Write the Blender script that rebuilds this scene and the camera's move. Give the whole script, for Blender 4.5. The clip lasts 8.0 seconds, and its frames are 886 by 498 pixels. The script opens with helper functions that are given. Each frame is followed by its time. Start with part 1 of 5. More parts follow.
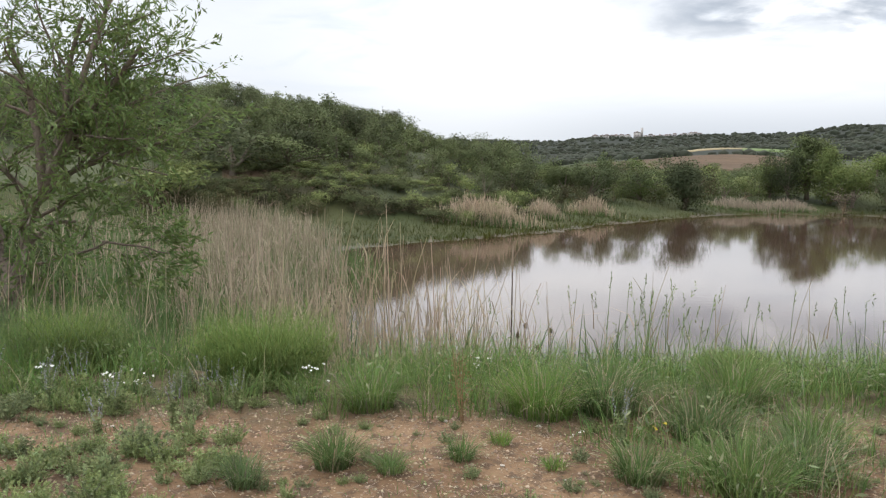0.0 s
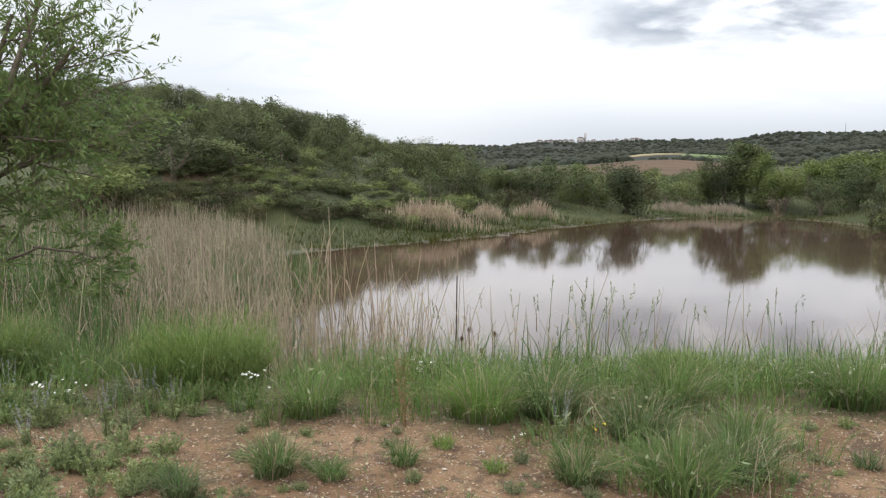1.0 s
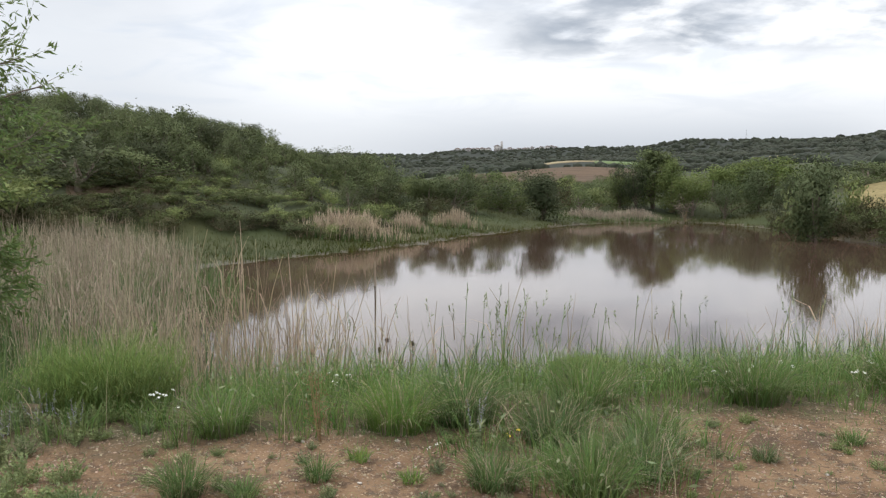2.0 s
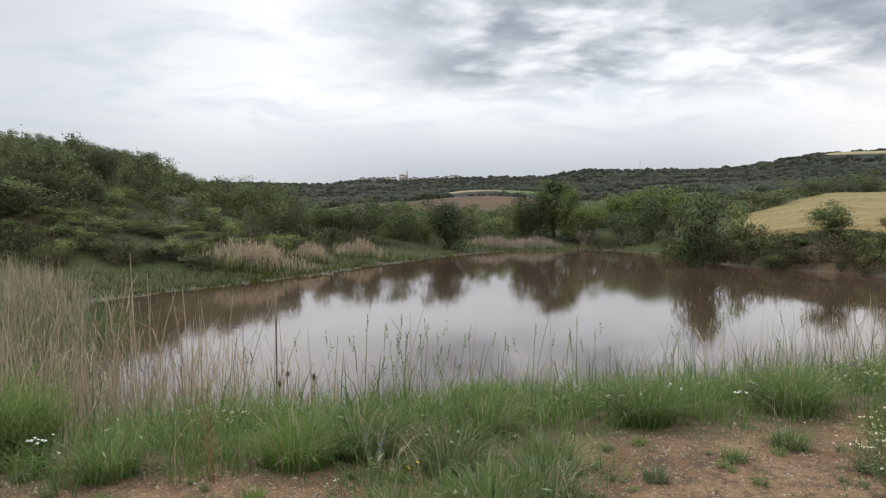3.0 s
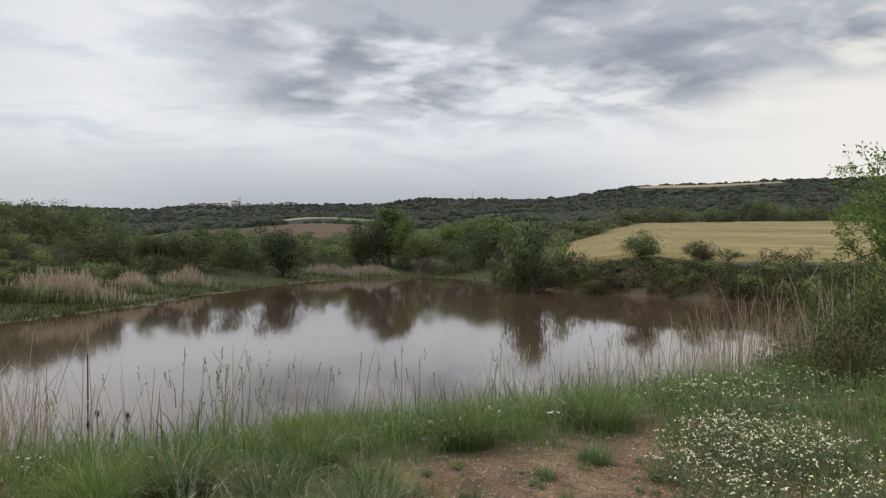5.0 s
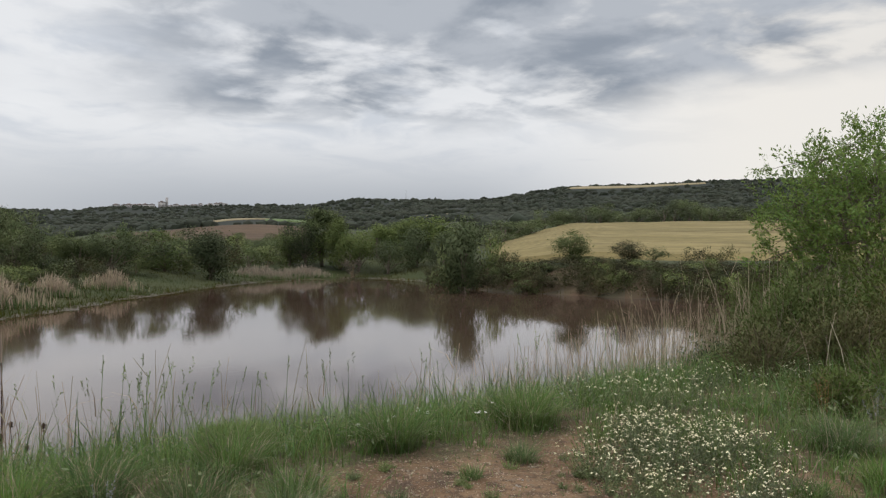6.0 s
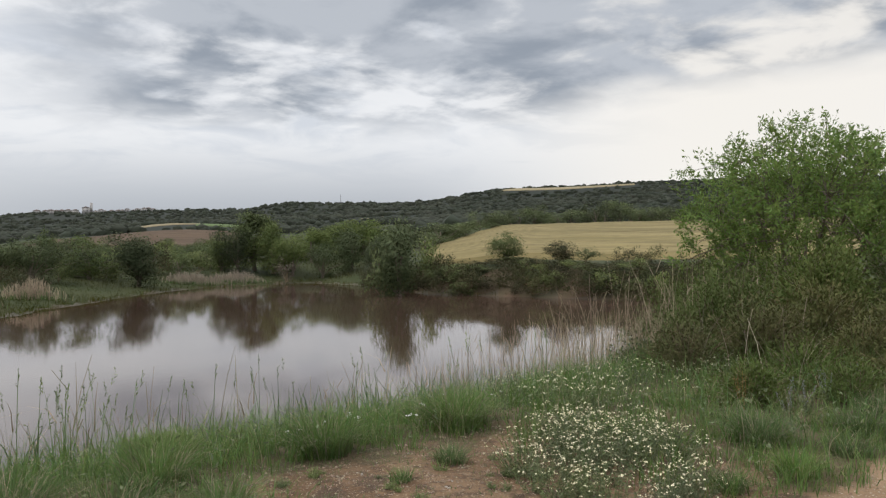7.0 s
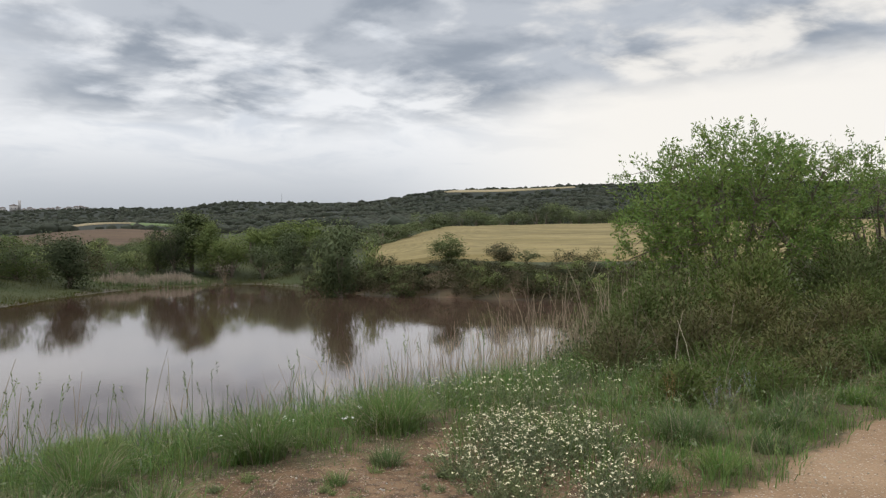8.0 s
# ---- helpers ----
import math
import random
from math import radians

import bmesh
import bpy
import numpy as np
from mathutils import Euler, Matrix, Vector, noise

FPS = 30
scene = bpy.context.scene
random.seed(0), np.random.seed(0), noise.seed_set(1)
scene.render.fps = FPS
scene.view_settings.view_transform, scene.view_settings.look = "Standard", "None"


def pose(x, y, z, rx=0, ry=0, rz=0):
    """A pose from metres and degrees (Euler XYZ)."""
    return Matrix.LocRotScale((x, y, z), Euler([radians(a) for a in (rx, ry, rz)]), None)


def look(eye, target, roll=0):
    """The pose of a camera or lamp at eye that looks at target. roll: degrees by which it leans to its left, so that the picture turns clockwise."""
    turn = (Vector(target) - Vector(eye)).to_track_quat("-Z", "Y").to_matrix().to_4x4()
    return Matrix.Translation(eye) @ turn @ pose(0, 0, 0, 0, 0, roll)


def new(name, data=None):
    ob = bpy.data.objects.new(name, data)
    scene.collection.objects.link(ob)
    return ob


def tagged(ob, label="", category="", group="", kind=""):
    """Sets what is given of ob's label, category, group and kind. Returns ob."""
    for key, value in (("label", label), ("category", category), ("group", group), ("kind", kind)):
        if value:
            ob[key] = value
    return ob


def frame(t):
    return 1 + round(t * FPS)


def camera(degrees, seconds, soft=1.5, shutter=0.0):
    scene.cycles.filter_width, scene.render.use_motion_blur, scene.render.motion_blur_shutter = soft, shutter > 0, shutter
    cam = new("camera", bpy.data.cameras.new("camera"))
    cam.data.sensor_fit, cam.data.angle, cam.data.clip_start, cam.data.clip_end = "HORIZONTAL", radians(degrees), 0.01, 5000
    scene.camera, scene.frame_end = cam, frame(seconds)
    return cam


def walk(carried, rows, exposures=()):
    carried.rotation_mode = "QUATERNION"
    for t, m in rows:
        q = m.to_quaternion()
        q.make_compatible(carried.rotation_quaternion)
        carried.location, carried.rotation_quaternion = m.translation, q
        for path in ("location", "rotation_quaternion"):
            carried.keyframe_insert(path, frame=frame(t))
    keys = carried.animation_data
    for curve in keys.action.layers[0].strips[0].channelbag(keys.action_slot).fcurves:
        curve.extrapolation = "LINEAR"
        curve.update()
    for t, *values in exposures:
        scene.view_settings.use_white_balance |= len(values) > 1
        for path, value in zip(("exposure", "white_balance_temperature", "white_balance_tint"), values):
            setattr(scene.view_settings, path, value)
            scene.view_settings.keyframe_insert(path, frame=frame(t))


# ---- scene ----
# ---------------------------------------------------------------- camera
cam = camera(60.0, 8.0, soft=1.3)
PATH = [
    (0.0, pose(0.000, 0.000, 1.500, 84.063, -0.879, 0.091)),
    (0.5, pose(0.013, -0.001, 1.500, 84.272, -0.844, -1.741)),
    (1.0, pose(0.026, 0.002, 1.499, 84.443, -1.062, -3.917)),
    (1.5, pose(0.047, -0.002, 1.505, 84.533, -0.708, -6.671)),
    (3.0, pose(0.122, -0.025, 1.529, 87.363, -0.210, -16.956)),
    (3.5, pose(0.138, -0.048, 1.535, 88.173, -0.238, -20.216)),
    (4.0, pose(0.156, -0.078, 1.539, 88.963, -0.385, -23.267)),
    (4.5, pose(0.173, -0.095, 1.541, 89.367, -0.407, -26.322)),
    (6.0, pose(0.230, -0.156, 1.559, 89.545, -0.078, -34.045)),
    (6.5, pose(0.243, -0.181, 1.565, 89.673, 0.325, -36.424)),
    (7.0, pose(0.261, -0.214, 1.567, 89.716, 0.683, -38.841)),
    (7.5, pose(0.270, -0.234, 1.572, 89.738, 0.525, -40.893)),
    (8.0, pose(0.278, -0.263, 1.579, 89.763, 0.400, -43.123)),
]
walk(cam, PATH, exposures=[(0.0, 0.48), (1.5, 0.40), (3.0, 0.08), (3.5, 0.0), (4.5, -0.18), (6.0, -0.24), (6.5, -0.19), (8.0, -0.10)])

# ---------------------------------------------------------------- sky and sun
SUN_AZ, SUN_EL = radians(-60), radians(52)
world = bpy.data.worlds.new("overcast_sky")
scene.world = world
world.use_nodes = True


class Nodes:
    """Short hand for building a node tree."""

    def __init__(self, tree):
        self.tree = tree
        tree.nodes.clear()

    def add(self, kind):
        return self.tree.nodes.new(kind)

    def link(self, a, b):
        self.tree.links.new(a, b)

    def put(self, socket, value):
        if hasattr(value, "is_output"):
            self.link(value, socket)
        else:
            socket.default_value = value

    def math(self, op, a, b=0.0, clamp=False):
        n = self.add("ShaderNodeMath")
        n.operation, n.use_clamp = op, clamp
        self.put(n.inputs[0], a)
        self.put(n.inputs[1], b)
        return n.outputs[0]

    def span(self, value, lo, hi, to_lo=0.0, to_hi=1.0):
        n = self.add("ShaderNodeMapRange")
        n.interpolation_type = "SMOOTHSTEP"
        self.put(n.inputs["Value"], value)
        for key, v in (("From Min", lo), ("From Max", hi), ("To Min", to_lo), ("To Max", to_hi)):
            n.inputs[key].default_value = v
        return n.outputs[0]

    def noise(self, vector, scale, detail=4.0, rough=0.55, distort=0.0):
        n = self.add("ShaderNodeTexNoise")
        if vector is not None:
            self.link(vector, n.inputs["Vector"])
        n.inputs["Scale"].default_value = scale
        n.inputs["Detail"].default_value = detail
        n.inputs["Roughness"].default_value = rough
        n.inputs["Distortion"].default_value = distort
        return n.outputs["Fac"]

    def mix(self, fac, a, b, blend="MIX"):
        n = self.add("ShaderNodeMix")
        n.data_type, n.blend_type = "RGBA", blend
        self.put(n.inputs[0], fac)
        for socket, v in ((n.inputs[6], a), (n.inputs[7], b)):
            self.put(socket, (*v, 1.0) if isinstance(v, tuple) and len(v) == 3 else v)
        return n.outputs[2]


N = Nodes(world.node_tree)
sky = N.add("ShaderNodeTexSky")
sky.sky_type, sky.sun_disc = "NISHITA", False
sky.sun_elevation, sky.sun_rotation = SUN_EL, SUN_AZ
where = N.add("ShaderNodeTexCoord").outputs["Generated"]
xyz = N.add("ShaderNodeSeparateXYZ")
N.link(where, xyz.inputs[0])
dx, dy, dz = xyz.outputs
# the cloud deck is a level sheet: a direction meets it at (x, y) / (z + a little)
lift = N.math("ADD", N.math("MAXIMUM", dz, 0.0), 0.13)
flat = N.add("ShaderNodeCombineXYZ")
N.link(N.math("DIVIDE", dx, lift), flat.inputs[0])
N.link(N.math("DIVIDE", dy, lift), flat.inputs[1])
flat.inputs[2].default_value = 3.7
big = N.noise(flat.outputs[0], 0.95, 3.0, 0.50, 0.25)
fine = N.noise(flat.outputs[0], 2.7, 6.0, 0.54, 0.25)
# how far the direction lies to the east, where the deck is thicker
level = N.math("SQRT", N.math("SUBTRACT", 1.0, N.math("MULTIPLY", dz, dz)))
east = N.math("DIVIDE", dx, N.math("MAXIMUM", level, 0.05))
thick = N.span(east, 0.08, 0.36)
body = N.math("ADD", N.math("MULTIPLY", big, 0.45), N.math("MULTIPLY", fine, 0.55))
# the deck ends in a ragged level edge about ten degrees up, higher to the east
edge = N.math("ADD", N.math("SUBTRACT", dz, N.span(east, 0.62, 0.95, 0.0, 0.055)), N.math("MULTIPLY", N.math("SUBTRACT", body, 0.5), 0.10))
under = N.span(edge, 0.128, 0.182)
# bright breaks in the deck
breaks = N.span(body, 0.475, 0.615)
dark = N.math("MULTIPLY", under, N.math("MULTIPLY", N.math("ADD", N.math("MULTIPLY", thick, 0.92), 0.08), N.math("SUBTRACT", 1.0, N.math("MULTIPLY", breaks, 0.90))), clamp=True)
# thin streaks in the bright west
wisp = N.math("MULTIPLY", N.span(N.noise(flat.outputs[0], 1.7, 5.0, 0.55, 0.5), 0.46, 0.66), N.span(dz, 0.05, 0.16))
veil = N.mix(N.span(east, -0.25, 0.10), (0.70, 0.725, 0.765), (1.02, 1.03, 1.05))
veil = N.mix(N.math("MULTIPLY", wisp, 0.5), veil, (0.56, 0.63, 0.74))
veil = N.mix(N.span(east, 0.62, 0.86), veil, (1.05, 1.01, 0.95))
blue = N.math("MULTIPLY", N.span(dz, 0.165, 0.03), N.math("MULTIPLY", N.span(east, 0.84, 0.56), N.span(east, -0.10, 0.30, 0.65, 1.0)))
veil = N.mix(N.math("MULTIPLY", blue, 0.95), veil, (0.47, 0.505, 0.565))
deep = N.mix(N.span(N.noise(flat.outputs[0], 2.3, 6.0, 0.55, 0.3), 0.38, 0.64), (0.340, 0.382, 0.445), (0.57, 0.605, 0.66))
deck = N.mix(dark, veil, deep)
# an overcast sky is brightest overhead
glow = N.span(dz, 0.34, 0.85, 1.0, 2.6)
gain = N.add("ShaderNodeCombineXYZ")
for k in range(3):
    N.link(glow, gain.inputs[k])
deck = N.mix(1.0, deck, gain.outputs[0], "MULTIPLY")
deck = N.mix(N.span(dz, 0.02, -0.15), deck, (0.16, 0.17, 0.12))
clear = N.mix(1.0, sky.outputs[0], (0.10, 0.10, 0.10), "MULTIPLY")
seen = N.mix(0.94, clear, deck)
back = N.add("ShaderNodeBackground")
N.link(seen, back.inputs[0])
back.inputs[1].default_value = 1.0
N.link(back.outputs[0], N.add("ShaderNodeOutputWorld").inputs[0])

sun = new("sun", bpy.data.lights.new("sun", "SUN"))
sun.data.energy, sun.data.angle, sun.data.color = 1.2, radians(20), (1.0, 0.96, 0.90)
sun.matrix_world = look(
    (0, 0, 60),
    (0 - 50 * math.sin(SUN_AZ) * math.cos(SUN_EL), 0 - 50 * math.cos(SUN_AZ) * math.cos(SUN_EL), 60 - 50 * math.sin(SUN_EL)),
)


# ---------------------------------------------------------------- materials
def surface(name, colours, scale=2.0, fine=25.0, rough=0.9, bump=0.3, bump_scale=None, per=0.0, leaf=0.0, spec=None, grit=0.25, own=0.0, rows=None):
    """A material of two colours mixed by coarse noise, shaded by fine noise, varied by object or island."""
    m = bpy.data.materials.new(name)
    m.use_nodes = True
    t = Nodes(m.node_tree)
    at = t.add("ShaderNodeTexCoord").outputs["Object"]
    coarse = t.span(t.noise(at, scale, 5.0, 0.6), 0.33, 0.67)
    small = t.noise(at, fine, 4.0, 0.65)
    colour = t.mix(coarse, colours[0], colours[1])
    if len(colours) > 2:
        colour = t.mix(t.span(t.noise(at, scale * 3.1, 4.0, 0.7), 0.52, 0.70), colour, colours[2])
    colour = t.mix(grit, colour, t.mix(small, (0.25, 0.25, 0.25), (1.5, 1.5, 1.5)), "MULTIPLY") if grit else colour
    if rows is not None:
        # the drill rows: bands across the slope
        turn, pull_out = t.add("ShaderNodeMapping"), t.add("ShaderNodeMapping")
        turn.inputs["Rotation"].default_value[2] = radians(rows)
        pull_out.inputs["Scale"].default_value = (0.03, 1.0, 1.0)
        t.link(at, turn.inputs[0])
        t.link(turn.outputs[0], pull_out.inputs[0])
        band = t.span(t.noise(pull_out.outputs[0], 0.75, 3.0, 0.6), 0.36, 0.64)
        colour = t.mix(1.0, colour, t.mix(band, (0.74, 0.74, 0.70), (1.12, 1.12, 1.12)), "MULTIPLY")
    if per:
        island = t.add("ShaderNodeNewGeometry").outputs["Random Per Island"]
        one = t.add("ShaderNodeObjectInfo").outputs["Random"]
        hue = t.add("ShaderNodeHueSaturation")
        t.link(colour, hue.inputs["Color"])
        t.put(hue.inputs["Value"], t.math("ADD", t.math("MULTIPLY", island, 0.9 * per), t.math("ADD", 1 - 0.70 * per - 0.5 * own, t.math("MULTIPLY", one, 0.5 * per + own))))
        t.put(hue.inputs["Hue"], t.math("ADD", 0.5 - 0.035 * per, t.math("MULTIPLY", t.math("FRACT", t.math("MULTIPLY", island, 7.3)), 0.07 * per)))
        t.put(hue.inputs["Saturation"], t.math("ADD", 1 - 0.2 * per, t.math("MULTIPLY", one, 0.4 * per)))
        colour = hue.outputs[0]
    b = t.add("ShaderNodeBsdfPrincipled")
    t.link(colour, b.inputs["Base Color"])
    b.inputs["Roughness"].default_value = rough
    b.inputs["Specular IOR Level"].default_value = (0.12 if leaf else 0.3) if spec is None else spec
    if bump:
        bp = t.add("ShaderNodeBump")
        bp.inputs["Strength"].default_value = bump
        bp.inputs["Distance"].default_value = 0.02
        t.link(t.noise(at, bump_scale or fine, 5.0, 0.6), bp.inputs["Height"])
        t.link(bp.outputs[0], b.inputs["Normal"])
    shader = b.outputs[0]
    if leaf:
        tr = t.add("ShaderNodeBsdfTranslucent")
        t.link(colour, tr.inputs[0])
        ms = t.add("ShaderNodeMixShader")
        ms.inputs[0].default_value = leaf
        t.link(shader, ms.inputs[1])
        t.link(tr.outputs[0], ms.inputs[2])
        shader = ms.outputs[0]
    t.link(shader, t.add("ShaderNodeOutputMaterial").inputs[0])
    return m


def crest():
    """The dam's crest: gravel path, bare sandy dirt with litter, and dark soil under the verge, with ragged borders."""
    m = bpy.data.materials.new("dam_crest")
    m.use_nodes = True
    t = Nodes(m.node_tree)
    at = t.add("ShaderNodeTexCoord").outputs["Object"]
    xyz = t.add("ShaderNodeSeparateXYZ")
    t.link(at, xyz.inputs[0])
    x, y, _ = xyz.outputs
    rag = t.math("SUBTRACT", t.noise(at, 1.3, 6.0, 0.65), 0.5)
    small = t.noise(at, 60.0, 4.0, 0.7)
    mid = t.noise(at, 9.0, 5.0, 0.7)
    dirt = t.mix(t.span(t.noise(at, 1.6, 5.0, 0.6), 0.35, 0.65), (0.135, 0.080, 0.044), (0.215, 0.136, 0.078))
    dirt = t.mix(t.math("MULTIPLY", t.span(mid, 0.50, 0.60), 0.85), dirt, (0.085, 0.054, 0.034))
    dirt = t.mix(t.math("MULTIPLY", t.span(t.noise(at, 2.4, 6.0, 0.7), 0.52, 0.60), 0.7), dirt, (0.075, 0.050, 0.034))
    cells = t.add("ShaderNodeTexVoronoi")
    cells.inputs["Scale"].default_value = 42.0
    t.link(at, cells.inputs["Vector"])
    chip = t.math("MULTIPLY", t.span(cells.outputs["Distance"], 0.36, 0.26), t.span(t.noise(at, 17.0, 3.0), 0.47, 0.56))
    dirt = t.mix(t.math("MULTIPLY", chip, 0.75), dirt, (0.46, 0.35, 0.235))
    path = t.mix(t.span(t.noise(at, 0.9, 4.0), 0.35, 0.65), (0.255, 0.165, 0.096), (0.325, 0.220, 0.134))
    path = t.mix(t.math("MULTIPLY", chip, 0.8), path, (0.55, 0.48, 0.39))
    soil = t.mix(t.span(t.noise(at, 3.0, 4.0), 0.4, 0.6), (0.085, 0.075, 0.038), (0.13, 0.095, 0.055))
    edge = t.math("ADD", y, t.math("MULTIPLY", rag, 1.4))
    soily = t.math("MAXIMUM", t.span(edge, 4.35, 4.75), t.math("MULTIPLY", t.span(t.math("ADD", x, t.math("MULTIPLY", rag, 3.0)), 4.7, 5.6), t.span(edge, 1.85, 2.1)))
    colour = t.mix(soily, dirt, soil)
    colour = t.mix(t.span(t.math("ADD", y, t.math("MULTIPLY", rag, 0.6)), 2.10, 1.95), colour, path)
    colour = t.mix(0.72, colour, t.mix(small, (0.2, 0.2, 0.2), (1.6, 1.6, 1.6)), "MULTIPLY")
    b = t.add("ShaderNodeBsdfPrincipled")
    t.link(colour, b.inputs["Base Color"])
    b.inputs["Roughness"].default_value = 0.95
    b.inputs["Specular IOR Level"].default_value = 0.2
    bp = t.add("ShaderNodeBump")
    bp.inputs["Strength"].default_value = 0.9
    bp.inputs["Distance"].default_value = 0.03
    t.link(t.math("ADD", mid, t.math("MULTIPLY", chip, 0.5)), bp.inputs["Height"])
    t.link(bp.outputs[0], b.inputs["Normal"])
    t.link(b.outputs[0], t.add("ShaderNodeOutputMaterial").inputs[0])
    return m


M_CREST = crest()
M_SOIL = surface("grassy_soil", ((0.075, 0.085, 0.035), (0.13, 0.10, 0.055), (0.06, 0.085, 0.03)), 0.7, 20.0, 0.95, 0.6, grit=0.5)
M_MEADOW = surface("meadow_ground", ((0.036, 0.048, 0.012), (0.052, 0.054, 0.017), (0.032, 0.041, 0.010)), 0.12, 3.0, 0.95, 0.6, 2.0, grit=0.5)
M_HILL = surface("hillside_scrub_ground", ((0.048, 0.058, 0.026), (0.062, 0.070, 0.032), (0.071, 0.059, 0.036)), 0.06, 1.5, 0.95, 0.6, 0.9, grit=0.55)
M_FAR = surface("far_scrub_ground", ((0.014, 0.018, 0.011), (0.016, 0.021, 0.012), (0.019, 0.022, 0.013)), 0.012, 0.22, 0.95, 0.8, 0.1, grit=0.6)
M_MUD = surface("wet_mud", ((0.072, 0.051, 0.030), (0.054, 0.048, 0.024)), 0.4, 6.0, 0.6, 0.4, grit=0.4)
M_REDSOIL = surface("red_bank_soil", ((0.111, 0.070, 0.044), (0.085, 0.068, 0.038)), 0.5, 6.0, 0.95, 0.8, grit=0.5)
M_STRAW = surface("ripening_barley", ((0.203, 0.160, 0.068), (0.245, 0.194, 0.085)), 0.035, 0.9, 0.95, 0.8, 1.5, grit=0.4, rows=47)
M_PLOUGH = surface("ploughed_soil", ((0.082, 0.049, 0.026), (0.105, 0.065, 0.035)), 0.02, 0.6, 0.95, 0.8, 0.8, grit=0.4, rows=18)
M_PALE = surface("pale_stubble", ((0.289, 0.233, 0.138), (0.238, 0.196, 0.107)), 0.03, 0.6, 0.95, 0.4, grit=0.3)
M_GREENF = surface("young_crop", ((0.101, 0.144, 0.050), (0.130, 0.166, 0.065)), 0.03, 0.8, 0.95, 0.4, grit=0.35)
M_GRASS = surface("verge_grass_blade", ((0.108, 0.169, 0.054), (0.144, 0.202, 0.076), (0.176, 0.206, 0.097)), 1.2, 9.0, 0.7, 0, per=0.9, leaf=0.42)
M_LUSH = surface("lush_grass_blade", ((0.128, 0.198, 0.058), (0.172, 0.239, 0.085)), 1.6, 9.0, 0.65, 0, per=0.8, leaf=0.42)
M_FEATHER = surface("feathery_stem", ((0.148, 0.213, 0.061), (0.192, 0.242, 0.086)), 2.0, 9.0, 0.75, 0, per=0.7, leaf=0.3)
M_FERN = surface("fine_green_leaf", ((0.161, 0.197, 0.096), (0.214, 0.240, 0.130)), 3.0, 20.0, 0.75, 0, per=0.7, leaf=0.3)
M_HERB = surface("grey_green_herb_leaf", ((0.200, 0.243, 0.109), (0.265, 0.297, 0.149)), 3.0, 20.0, 0.75, 0, per=0.7, leaf=0.3)
M_REED = surface("dry_reed", ((0.314, 0.256, 0.180), (0.383, 0.321, 0.237), (0.227, 0.182, 0.125)), 1.1, 9.0, 0.85, 0, per=0.75, leaf=0.25)
M_YREED = surface("young_reed_leaf", ((0.090, 0.144, 0.056), (0.122, 0.171, 0.072)), 1.0, 7.0, 0.6, 0, per=0.7, leaf=0.3)
M_MGRASS = surface("meadow_grass", ((0.048, 0.057, 0.010), (0.070, 0.065, 0.014), (0.041, 0.052, 0.008)), 0.15, 2.0, 0.8, 0, per=0.7, leaf=0.3)
M_PLUME = surface("far_dry_reed", ((0.351, 0.284, 0.212), (0.435, 0.363, 0.272)), 0.7, 4.0, 0.85, 0, per=0.6, leaf=0.25)
M_BARK = surface("grey_brown_bark", ((0.16, 0.125, 0.095), (0.22, 0.18, 0.14), (0.06, 0.045, 0.035)), 5.0, 45.0, 0.95, 0.9, 30.0, grit=0.5)
M_TWIG = surface("tan_twig", ((0.24, 0.19, 0.12), (0.17, 0.13, 0.08)), 5.0, 40.0, 0.9, 0.3)
M_LEAF = surface("willow_leaf", ((0.143, 0.217, 0.053), (0.193, 0.264, 0.075)), 1.0, 8.0, 0.55, 0, per=0.55, leaf=0.4, spec=0.2)
M_FARWOOD = surface("far_oak_leaf", ((0.024, 0.030, 0.018), (0.034, 0.038, 0.024), (0.029, 0.030, 0.021)), 0.02, 0.5, 0.95, 0.9, 0.7, per=0.45, grit=0.55)
M_BUSH = surface("fresh_bush_leaf", ((0.092, 0.125, 0.036), (0.122, 0.147, 0.049), (0.105, 0.104, 0.042)), 1.2, 8.0, 0.7, 0, per=0.35, leaf=0.35)
M_BROWNB = surface("brownish_bush_leaf", ((0.118, 0.112, 0.044), (0.105, 0.121, 0.043), (0.145, 0.109, 0.052)), 1.2, 8.0, 0.8, 0, per=0.35, leaf=0.25)
M_OAK = surface("holm_oak_leaf", ((0.092, 0.113, 0.051), (0.127, 0.143, 0.069)), 0.25, 2.0, 0.75, 0, per=0.45, own=0.55, leaf=0.3)
M_SCRUB = surface("scrub_leaf", ((0.138, 0.169, 0.065), (0.179, 0.197, 0.085)), 0.25, 2.0, 0.8, 0, per=0.45, own=0.55, leaf=0.25)
M_POPLAR = surface("poplar_leaf", ((0.109, 0.141, 0.048), (0.139, 0.165, 0.063)), 0.3, 2.0, 0.7, 0, per=0.45, own=0.15, leaf=0.35)
M_OSIER = surface("grey_willow_leaf", ((0.080, 0.102, 0.046), (0.107, 0.126, 0.062)), 0.3, 2.0, 0.7, 0, per=0.45, own=0.55, leaf=0.3)
M_BRAMBLE = surface("dark_bramble_leaf", ((0.069, 0.080, 0.034), (0.090, 0.081, 0.042), (0.117, 0.078, 0.051)), 0.5, 3.0, 0.8, 0, per=0.45, own=0.55, leaf=0.2)
M_DEADB = surface("dead_brush", ((0.17, 0.135, 0.10), (0.13, 0.10, 0.075)), 1.0, 6.0, 0.95, 0, per=0.6)
M_PETAL = surface("white_petal", ((0.75, 0.75, 0.70), (0.68, 0.68, 0.60)), 9.0, 30.0, 0.7, 0, per=0.2, leaf=0.3, grit=0)
